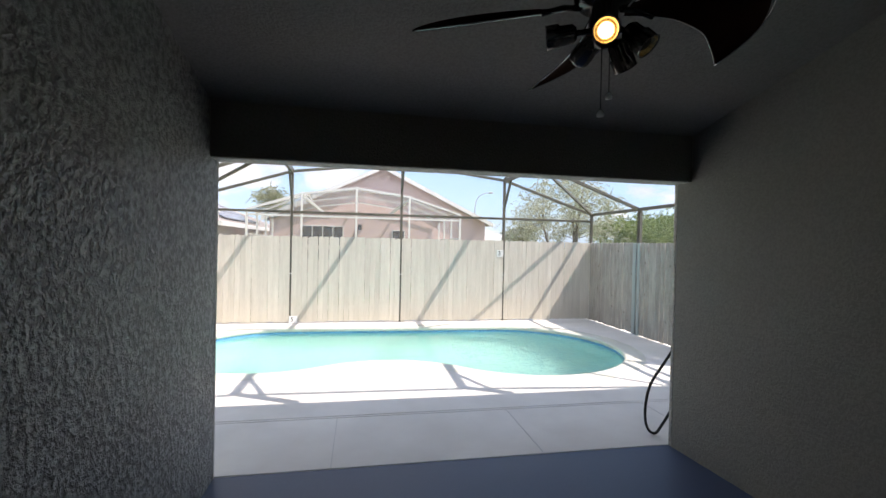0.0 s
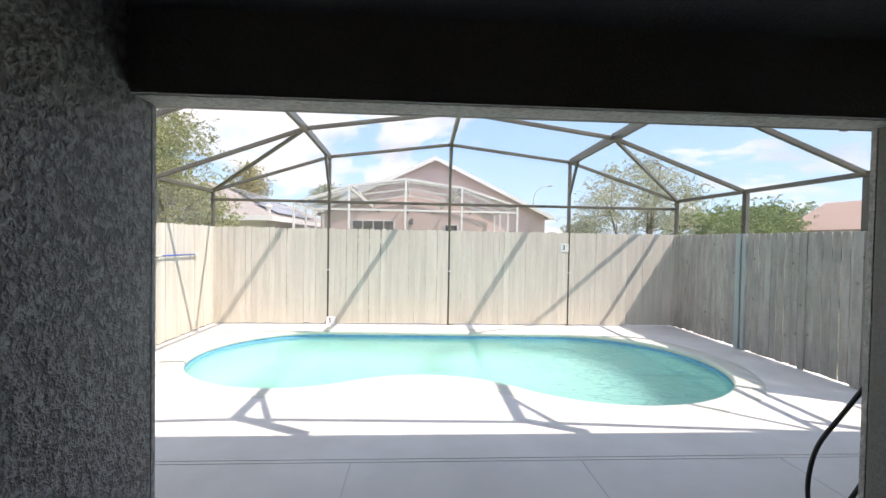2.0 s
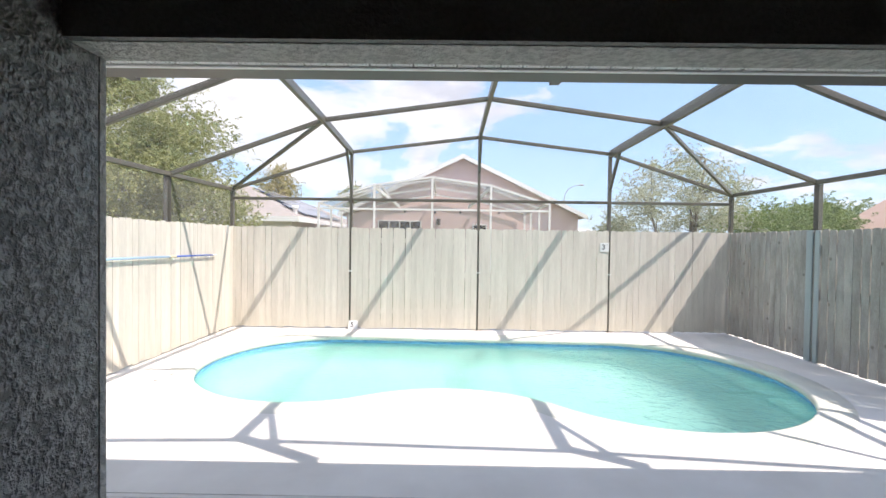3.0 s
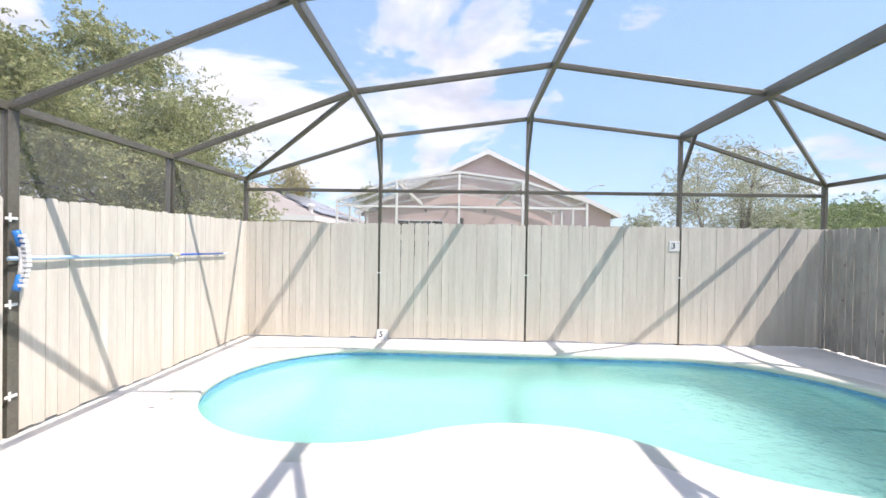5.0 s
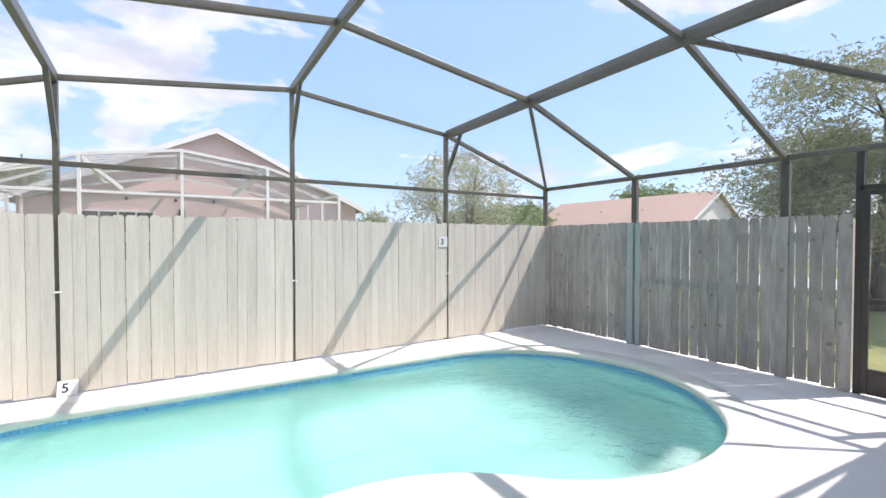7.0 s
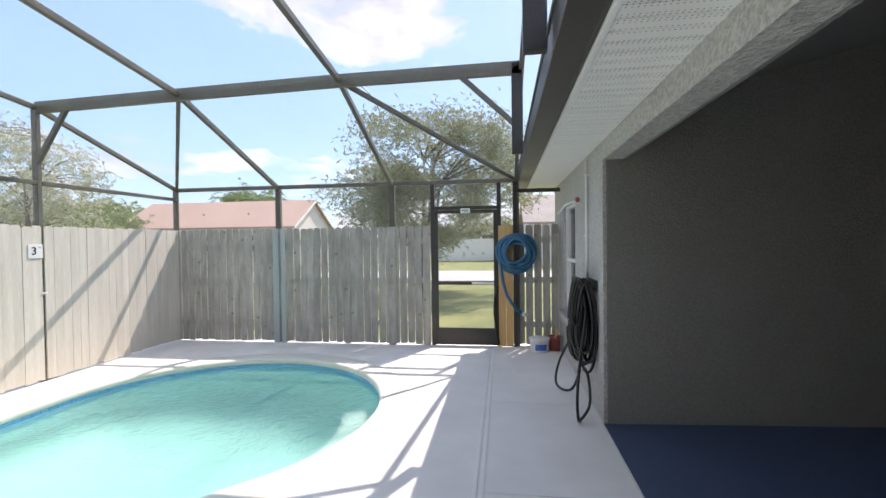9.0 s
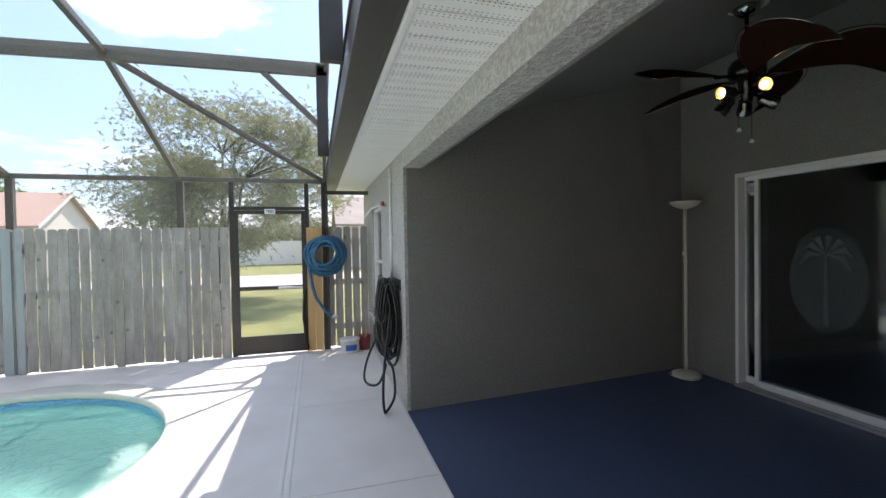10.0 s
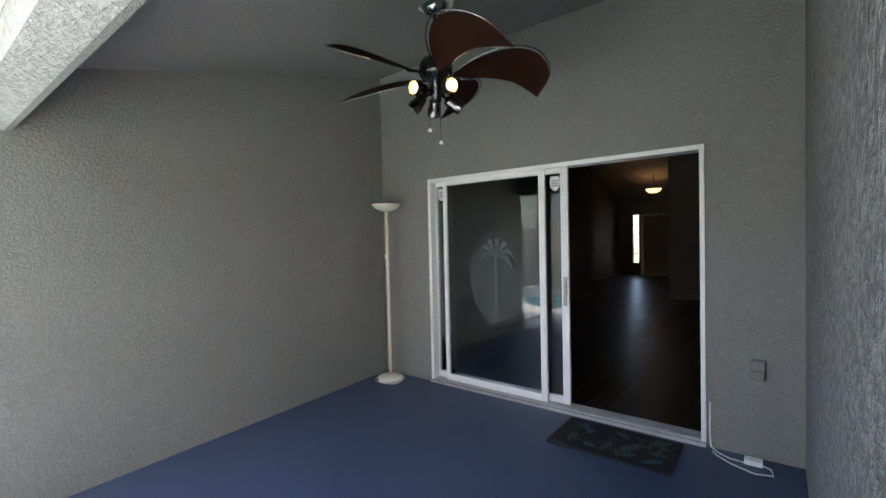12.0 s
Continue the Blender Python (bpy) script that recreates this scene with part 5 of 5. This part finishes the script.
# ---- depth signs, pole and brush ----
ink = plain("black_ink", (0.015, 0.015, 0.015), 0.6)
pale_ink = plain("faded_ink", (0.35, 0.35, 0.36), 0.6)


def depth_sign(text, x, y, z, w, h, lean, what):
    s = thing("depth_sign", (x, y, z), what, "sign", group="pool depth signs")
    g = Geo().box(-w / 2, 0, 0, w / 2, 0.008, h)
    rot = Matrix.Rotation(radians(lean), 4, "X")
    g.v = [Vector((x, y, z)) + rot @ Vector(p) for p in g.v]
    board = part("plate", g, M["white"], s, bevel=0.002)
    for word, size, dx, dz, ex, paint in ((text, h * 0.80, -0.018, h / 2, 0.0016, ink), ("FT", h * 0.19, 0.05, h * 0.76, 0.0, pale_ink)):
        f = bpy.data.curves.new("numeral", "FONT")
        f.body, f.size, f.align_x, f.align_y, f.extrude, f.offset = word, size, "CENTER", "CENTER", 0.0006, ex
        f.materials.append(paint)
        t = new("numeral" if ex else "unit_mark", f)
        t.parent = board
        t.matrix_basis = rot @ Matrix.Translation((dx, -0.0015, dz)) @ Matrix.Rotation(radians(90), 4, "X")
    return s


depth_sign("3", 3.63, NY - 0.0445, 1.435, 0.155, 0.155, 0, "white square depth sign with a black 3 on a cage post")
depth_sign("5", -0.80, NY - 0.098, 0.004, 0.165, 0.155, -20, "white square depth sign with a black 5 leaning on the deck")

px = WX + 0.075
pole = thing("telescopic_pole", (px, 8.9, 1.31), "pale and dark blue telescopic pool pole hung along the fence", "pool pole")
part("outer_tube", Geo().tube([(px, 7.5, 1.335), (px, 9.40, 1.318)], 0.016, 10), plain("pale_blue_paint", (0.42, 0.60, 0.78), 0.35, 0.3), pole, smooth=True)
part("inner_tube", Geo().tube([(px, 9.40, 1.318), (px, 10.42, 1.309)], 0.0125, 10), plain("deep_blue_paint", (0.08, 0.16, 0.50), 0.35, 0.3), pole, smooth=True)
part("end_cap", Geo().tube([(px, 10.42, 1.309), (px, 10.52, 1.308)], 0.015, 10), M["white"], pole, smooth=True)
part("clamp", Geo().tube([(px, 9.33, 1.319), (px, 9.45, 1.318)], 0.024, 12), plain("yellowed_plastic", (0.6, 0.55, 0.4), 0.5), pole, smooth=True)
for y in (7.65, 9.39, 10.3):
    part("hook", Geo().box(WX + 0.03, y - 0.012, 1.27, px + 0.02, y + 0.012, 1.295), M["white"], pole, bevel=0.003)
bx, by = WX + 0.10, 7.56
brush = thing("pool_brush", (bx, by, 1.1), "blue and white curved pool brush hung on a cage post", "brush")
crv = [(bx, by + 0.05 * math.sin(math.pi * k / 12) - 0.03, 1.10 + 0.44 * k / 12) for k in range(13)]
part("back", Geo().tube(crv[3:10], 0.022, 8), M["white"], brush, smooth=True)
for sl in (crv[:4], crv[9:]):
    part("end", Geo().tube(sl, 0.026, 8), plain("bright_blue_plastic", (0.03, 0.22, 0.65), 0.4), brush, smooth=True)
for k in range(1, 12):
    c = Vector(crv[k])
    part("bristle_tuft", Geo().box(c.x + 0.015, c.y - 0.018, c.z - 0.012, c.x + 0.05, c.y + 0.018, c.z + 0.012), plain("white_bristle", (0.75, 0.77, 0.8), 0.8), brush)
for z in (0.30, 0.98, 1.62):
    h = thing("gate_hinge", (WX + 0.05, 7.56, z), "small white hinge clip on the cage post", "hinge", group="hinge clips on the post")
    part("plate", Geo().box(WX + 0.038, 7.505, z, WX + 0.050, 7.595, z + 0.022), M["white"], h, bevel=0.003)
    part("pin", Geo().tube([(WX + 0.055, 7.53, z - 0.015), (WX + 0.055, 7.53, z + 0.05)], 0.008, 8), M["white"], h)

# ---- neighbouring houses ----
def gable_house(name, label, x0, x1, y0, y1, base, eave, ridge, along, wall, roof, over=0.35):
    """A house with a gabled roof; the ridge runs along 'x' or 'y'."""
    h = thing(name, ((x0 + x1) / 2, (y0 + y1) / 2, base), label, "house")
    if along == "y":
        m = (x0 + x1) / 2
        out = [(x0, y0, base), (x1, y0, base), (x1, y0, eave), (m, y0, ridge), (x0, y0, eave)]
        part("wall", Geo().prism(out, (0, y1 - y0, 0)), wall, h)
        s = (ridge - eave) / (m - x0)
        for a, b in ((x0 - over, m), (x1 + over, m)):
            e = eave - s * over
            part("roof", Geo().prism([(a, y0 - over, e + 0.02), (b, y0 - over, ridge + 0.02), (b, y0 - over, ridge + 0.14), (a, y0 - over, e + 0.14)], (0, y1 - y0 + 2 * over, 0)), roof, h)
            part("fascia", Geo().prism([(a, y0 - over - 0.03, e - 0.05), (b, y0 - over - 0.03, ridge - 0.05), (b, y0 - over - 0.03, ridge + 0.13), (a, y0 - over - 0.03, e + 0.13)], (0, 0.028, 0)), M["white"], h, "white fascia board")
    return h


pink = gable_house("pink_house", "pink stucco house with a white-trimmed gable", -3.3, 6.25, 21.5, 34.0, -0.07, 2.72, 5.0, "y", M["pink"], M["roof_brown"], 0.3)
dark_glass = glass("dark_window_glass", (0.06, 0.07, 0.08))
for xa, xb, za, zb in ((-2.0, -0.2, 0.9, 2.42), (1.9, 2.5, 1.0, 2.3)):
    w = part("window", Geo().box(xa, 21.44, za, xb, 21.497, zb), M["white"], pink, bevel=0.01)
    n = 4 if xb - xa > 1 else 1
    for k in range(n):
        u = xa + 0.05 + (xb - xa - 0.05) * k / n
        part("pane", Geo().box(u, 21.425, za + 0.05, u + (xb - xa - 0.05) / n - 0.05, 21.438, zb - 0.05), dark_glass, w)
for x in (-0.9, 0.35, 1.4, 3.0):
    part("vent_hole", Geo().lathe([(0.0, 0.02), (0.045, 0.02), (0.05, 0.0)], 10, (x, 21.495, 2.78), (0, -1, 0)), M["black_metal"], pink)
part("wall_lamp", Geo().box(0.42, 21.36, 2.25, 0.58, 21.497, 2.5), M["black_metal"], pink, bevel=0.02)

# its white pool cage
wc = thing("white_pool_cage", (0.45, 19.2, -0.07), "white aluminium pool cage behind the pink house", "pool cage")
cx = [-3.15, -1.42, 0.38, 2.2, 4.02]
cz = [2.72, 3.30, 3.56, 3.32, 2.76]


def wbar(name, p, q, w=0.05, h=0.05):
    return part(name, Geo().bar(p, q, w, h), M["white"], wc)


for i, x in enumerate(cx):
    wbar("post", (x, 17.0, -0.07), (x, 17.0, cz[i]), 0.06, 0.07)
    for y, dz in ((18.6, 0.14), (20.2, 0.05), (21.35, -0.1)):
        if i < 4:
            k = (1 if 0 < i else 0)
            k2 = (1 if i + 1 < 4 else 0)
            wbar("cross_rafter", (x, y, cz[i] + dz * k), (cx[i + 1], y, cz[i + 1] + dz * k2), 0.05, 0.06)
    if 0 < i < 4:
        wbar("roof_beam", (x, 17.0, cz[i]), (x, 18.6, cz[i] + 0.14), 0.05, 0.10)
        wbar("roof_beam", (x, 18.6, cz[i] + 0.14), (x, 21.35, cz[i] - 0.1), 0.05, 0.10)
    if i < 4:
        wbar("top_rail", (x, 17.0, cz[i]), (cx[i + 1], 17.0, cz[i + 1]), 0.05, 0.06)
        wbar("side_rail", (x, 17.0, 2.55), (cx[i + 1], 17.0, 2.55), 0.05, 0.055)
        part("screen_panel", Geo().add([(x, 17.0, 0), (cx[i + 1], 17.0, 0), (cx[i + 1], 17.0, cz[i + 1]), (x, 17.0, cz[i])], [(0, 1, 2, 3)]), M["screen"], wc)
        part("screen_panel", Geo().add([(x, 17.0, cz[i]), (cx[i + 1], 17.0, cz[i + 1]), (cx[i + 1], 21.35, cz[i + 1] - 0.1), (x, 21.35, cz[i] - 0.1)], [(0, 1, 2, 3)]), M["dusty_screen"], wc)
for x, z in ((cx[0], cz[0]), (cx[4], cz[4])):
    wbar("eave_beam", (x, 17.0, z), (x, 21.35, z), 0.06, 0.06)
    for y in (18.5, 20.0, 21.3):
        wbar("post", (x, y, -0.07), (x, y, z), 0.06, 0.07)
    wbar("side_rail", (x, 17.0, 1.9), (x, 21.3, 1.9), 0.05, 0.05)
for i in (1, 3):
    e = cx[0] if i == 1 else cx[4]
    wbar("hip_brace", (e, 17.0, cz[0 if i == 1 else 4]), (cx[i], 18.6, cz[i] + 0.14), 0.05, 0.05)
for i, s in ((1, 1), (3, -1)):
    wbar("knee_brace", (cx[i], 17.02, 3.25), (cx[i] + 0.62 * s, 18.4, 2.75), 0.05, 0.10)

# house with solar panels
def hip_house(name, label, x0, x1, y0, y1, base, eave, slope, wall, roof):
    h = thing(name, ((x0 + x1) / 2, (y0 + y1) / 2, base), label, "house")
    part("wall", Geo().box(x0 + 0.4, y0 + 0.4, base, x1 - 0.4, y1 - 0.4, eave), wall, h)
    half = (x1 - x0) / 2
    m, top = (x0 + x1) / 2, eave + half * slope
    v = [(x0, y0, eave), (x1, y0, eave), (x1, y1, eave), (x0, y1, eave), (m, y0 + half, top), (m, y1 - half, top)]
    part("roof", Geo().add(v, [(0, 1, 4), (1, 2, 5, 4), (2, 3, 5), (3, 0, 4, 5), (3, 2, 1, 0)]), roof, h)
    g = Geo().box(x0 - 0.02, y0 - 0.03, eave - 0.17, x1 + 0.02, y0 - 0.003, eave + 0.02).box(x1 + 0.003, y0, eave - 0.17, x1 + 0.03, y1, eave + 0.02)
    part("fascia", g, M["white"], h, "white fascia board")
    return h


sh = hip_house("solar_house", "brown-roofed house with dark solar panels on its roof", -13.4, -4.8, 20.0, 36.0, -0.07, 2.42, 0.42, M["cream_wall"], M["roof_brown"])
sx, sz = 1 / math.sqrt(1 + 0.42 ** 2), 0.42 / math.sqrt(1 + 0.42 ** 2)
for r in range(3):
    for c in range(6):
        u = 0.35 + r * 1.18
        y = 21.35 + u + c * 1.05
        p = Vector((-4.8 - u * sx, y, 2.42 + u * sz))
        d, n, w = Vector((-sx, 0, sz)), Vector((sz, 0, sx)), Vector((0, 1, 0))
        q = [p + n * 0.06, p + n * 0.06 + w * 1.0, p + n * 0.06 + w * 1.0 + d * 1.12, p + n * 0.06 + d * 1.12]
        part("solar_panel", Geo().prism(q, n * 0.04), M["solar"], sh, "dark blue solar panel")
part("roof_vent", Geo().lathe([(0.0, 0.35), (0.12, 0.33), (0.15, 0.25), (0.09, 0.2), (0.08, 0.0)], 14, (-5.3, 21.1, 2.6)), M["white"], sh, "white turbine vent", smooth=True)

hip_house("grey_roof_house", "distant house with a pale grey hipped roof", 14.6, 22.0, 54.0, 64.0, -0.07, 2.35, 0.26, M["cream_wall"], surface("grey_shingle", (0.42, 0.43, 0.42), (0.52, 0.53, 0.51), 0.9, 1.2, 14, 0.4, 0.01))

# house across the street with a red-brown roof
rh = gable_house("red_roof_house", "white stucco house with a red-brown shingle roof", 27.3, 33.7, 20.0, 33.0, -0.07, 2.75, 4.65, "y", M["cream_wall"], M["roof_red"], 0.3)
for y in (22.0, 26.0):
    w = part("window", Geo().box(27.24, y, 1.0, 27.298, y + 1.4, 2.2), M["white"], rh)
    part("pane", Geo().box(27.22, y + 0.07, 1.07, 27.238, y + 1.33, 2.13), dark_glass, w)
for y in (24.0, 27.5):
    part("roof_vent", Geo().lathe([(0.0, 0.3), (0.06, 0.3), (0.06, 0.0)], 10, (28.6, y, 3.45)), M["roof_red"], rh)

ch = gable_house("cream_house", "cream stucco house with a brown roof across the street", 27.3, 34.0, -9.0, 4.3, -0.07, 2.75, 4.6, "y", M["cream_wall"], M["roof_brown"], 0.35)
w = part("window", Geo().box(27.24, 0.4, 1.0, 27.298, 1.8, 2.2), M["white"], ch)
part("pane", Geo().box(27.22, 0.47, 1.07, 27.238, 1.73, 2.13), dark_glass, w)

# white vinyl fence beyond the street
vf = thing("vinyl_fence", (34.0, 9, -0.07), "long white vinyl panel fence beyond the street", "fence")
for k in range(22):
    y = -14 + k * 2.4
    if 4.6 < y and not 17.5 < y < 33.5:
        part("fence_panel", Geo().box(33.98, y + 0.06, 0.0, 34.02, y + 2.34, 1.72), M["white"], vf, bevel=0.006)
        part("fence_post", Geo().box(33.93, y - 0.06, -0.07, 34.07, y + 0.06, 1.85), M["white"], vf, bevel=0.006)

lampost = thing("street_lamp", (12.2, 46.0, -0.07), "tall grey street lamp with a curved arm", "street lamp")
part("pole", Geo().tube([(12.2, 46, -0.07), (12.2, 46, 5.6), (12.3, 46, 6.3), (12.6, 46, 6.8), (13.1, 46, 7.1), (13.6, 46, 7.2)], [0.06, 0.05, 0.04, 0.035, 0.03, 0.03], 10), M["road"], lampost, smooth=True)
part("head", Geo().lathe([(0.0, -0.30), (0.05, -0.26), (0.085, 0.0), (0.06, 0.26), (0.0, 0.30)], 12, (13.85, 46, 7.2), (1, 0, 0.05)), M["road"], lampost, smooth=True)


# ---- trees ----
def build_tree(name, label, base, crowns, stems, leaf, count, mat, seed, size=0.09, category="tree", group="", twig=1.0):
    """Tapered stems with limbs, and crowns of many small leaves in clumps with gaps between them."""
    r = np.random.RandomState(seed)
    base = Vector(base)
    t = thing(name, base, label, category, group)
    wood, limbs = Geo(), Geo()
    tips = []
    total = sum(c[3] * c[4] * c[5] for c in crowns)
    for c in crowns:
        n = max(5, int(70 * c[3] * c[4] * c[5] / total))
        for _ in range(n):
            d = r.normal(size=3)
            d /= np.linalg.norm(d)
            s = r.uniform(0.35, 1.0) ** 0.5
            tips.append(Vector((c[0] + d[0] * c[3] * s, c[1] + d[1] * c[4] * s, c[2] + d[2] * c[5] * s)))
    forks = []
    for k in range(stems):
        a = k * math.tau / stems + 0.4
        mid = crowns[k % len(crowns)]
        top = Vector((mid[0], mid[1], mid[2])) * 0.55 + Vector((base.x + math.cos(a) * 0.8, base.y + math.sin(a) * 0.8, mid[2])) * 0.45
        p0 = base + Vector((math.cos(a) * 0.12, math.sin(a) * 0.12, 0)) * (stems > 1)
        pts = [p0.lerp(top, s) + Vector((0.10 * math.sin(5 * s + k), 0.10 * math.cos(4 * s + k), 0)) * s for s in (0, 0.25, 0.5, 0.75, 1)]
        w = (0.16 if stems == 1 else 0.09)
        wood.tube(pts, [w, w * 0.85, w * 0.7, w * 0.5, w * 0.3], 8)
        forks += pts[2:]
    for p in tips:
        f = min(forks, key=lambda q: (q - p).length + r.uniform(0, 0.6))
        m = f.lerp(p, 0.55) + Vector((0, 0, 0.12 * (p - f).length))
        limbs.tube([f, m, p], [0.035 * twig, 0.022 * twig, 0.008 * twig], 5)
    part("trunk", wood, M["bark"], t, smooth=True)
    part("limbs", limbs, M["bark"], t, smooth=True)
    # drooping sprays round every limb's tip, with small leaves along both sides of each spray
    sprays = max(6, count // (len(tips) * 16))
    roots = []
    for p in tips:
        k = int(sprays * r.uniform(0.5, 1.5))
        roots.append(np.array(p) + r.normal(size=(k, 3)) * leaf * np.array([1, 1, 0.75]) * r.uniform(0.7, 1.35))
    roots = np.concatenate(roots)
    k = len(roots)
    ways = r.normal(size=(k, 3)) * np.array([1, 1, 0.45]) + np.array([0, 0, 0.15])
    ways /= np.linalg.norm(ways, axis=1)[:, None]
    reach = (size * r.uniform(5.0, 9.0, size=(k, 1)))
    s = np.tile(np.linspace(0.0, 1.0, 16), k)[:, None]
    root, way, far = [np.repeat(q, 16, axis=0) for q in (roots, ways, reach)]
    pos = root + way * far * s - np.array([0, 0, 0.45]) * far * s * s + r.normal(size=(len(s), 3)) * size * 0.55
    way = way[pos[:, 2] > base.z + 0.3]
    pos = pos[pos[:, 2] > base.z + 0.3]
    n = len(pos)
    a = way * 0.8 + r.normal(size=(n, 3)) * 0.75
    a /= np.linalg.norm(a, axis=1)[:, None]
    b = np.cross(a, r.normal(size=(n, 3)))
    b /= np.linalg.norm(b, axis=1)[:, None]
    L = size * r.uniform(0.6, 1.3, size=(n, 1))
    v = np.stack([pos - a * L, pos + b * L * 0.45, pos + a * L, pos - b * L * 0.45], axis=1).reshape(-1, 3) - np.array(base)
    me = bpy.data.meshes.new("crown")
    me.from_pydata(v.tolist(), [], np.arange(4 * n).reshape(-1, 4).tolist())
    me.materials.append(M[mat])
    ob = new("crown", me)
    ob.parent = t
    ORIGIN[ob.name] = base
    return t


G = -0.07
build_tree("tree", "large olive-green leafy tree leaning over the west fence", (-7.6, 9.0, G), [(-7.3, 9.4, 2.7, 2.5, 2.5, 1.5), (-5.9, 11.0, 2.9, 1.9, 2.0, 1.3), (-8.2, 7.2, 2.75, 2.2, 2.2, 1.4), (-5.8, 11.0, 3.7, 1.7, 1.7, 1.0)], 3, 0.30, 290000, "leaf_olive", 1, 0.026)
build_tree("tree", "bushy green tree behind the fence corner", (-6.6, 13.2, G), [(-6.6, 13.2, 2.9, 2.0, 1.9, 1.4), (-4.9, 13.0, 2.0, 1.3, 1.3, 1.0), (-5.2, 13.2, 3.5, 1.2, 1.2, 0.9)], 3, 0.30, 160000, "leaf_olive", 2, 0.028)
build_tree("tree", "pale sparse tree with thin leaves behind the fence", (8.6, 17.6, G), [(8.4, 17.6, 3.2, 1.9, 1.8, 1.3), (9.6, 17.4, 2.7, 1.2, 1.4, 0.9), (7.0, 17.8, 2.6, 1.0, 1.2, 0.8), (8.9, 17.6, 4.3, 0.8, 0.8, 0.8)], 4, 0.24, 46000, "leaf_pale", 3, 0.027, twig=0.45)
build_tree("tree", "olive-green tree with several stems on the lawn", (13.8, 8.6, G), [(13.6, 8.3, 4.3, 2.5, 2.6, 1.7), (13.3, 6.6, 3.5, 2.0, 1.8, 1.5), (13.5, 10.0, 3.4, 1.9, 1.5, 1.4), (13.3, 8.6, 2.6, 2.4, 2.4, 1.2)], 5, 0.36, 190000, "leaf_grey", 4, 0.030, twig=0.6)
build_tree("tree", "small yellowing tree beyond the solar house", (-13.4, 40.0, G), [(-13.4, 40.0, 5.7, 1.2, 1.2, 1.9)], 1, 0.35, 14000, "leaf_yellow", 5, 0.075)
build_tree("tree", "small green tree beside the pink house", (-7.4, 44.0, G), [(-7.6, 44.0, 5.4, 1.2, 1.2, 1.1)], 1, 0.3, 9000, "leaf_grey", 6, 0.07)
build_tree("tree", "grey-green bush far beyond the pink house", (16.6, 44.0, G), [(16.6, 44.0, 2.9, 1.4, 1.4, 1.2)], 1, 0.35, 9000, "leaf_grey", 7, 0.08)
for k, (x, y, h) in enumerate(((20.5, 31.0, 4.4), (24.5, 32.5, 4.7), (28.5, 36.5, 5.0), (33.5, 38.0, 5.2))):
    build_tree("tree", "dense green tree in a distant row", (x, y, G), [(x, y, h * 0.55, 2.8, 2.4, h * 0.36), (x + 1.6, y - 0.5, h * 0.4, 1.8, 1.6, h * 0.25)], 2, 0.5, 40000, "leaf_green", 20 + k, 0.075, group="distant row of trees")
build_tree("tree", "dark green tree behind the red-roofed house", (46.0, 34.0, G), [(46.0, 34.0, 5.6, 3.0, 3.4, 2.0)], 1, 0.6, 22000, "leaf_green", 31, 0.13)
for k, (x, y, h) in enumerate(((37.5, 9.5, 3.2), (37.0, 5.5, 3.4), (38.0, 13.5, 3.0))):
    build_tree("shrub", "green shrub behind the white fence", (x, y, G), [(x, y, h * 0.6, 2.2, 2.4, h * 0.42)], 2, 0.45, 14000, "leaf_grey", 40 + k, 0.09, category="shrub", group="shrubs behind the white fence")
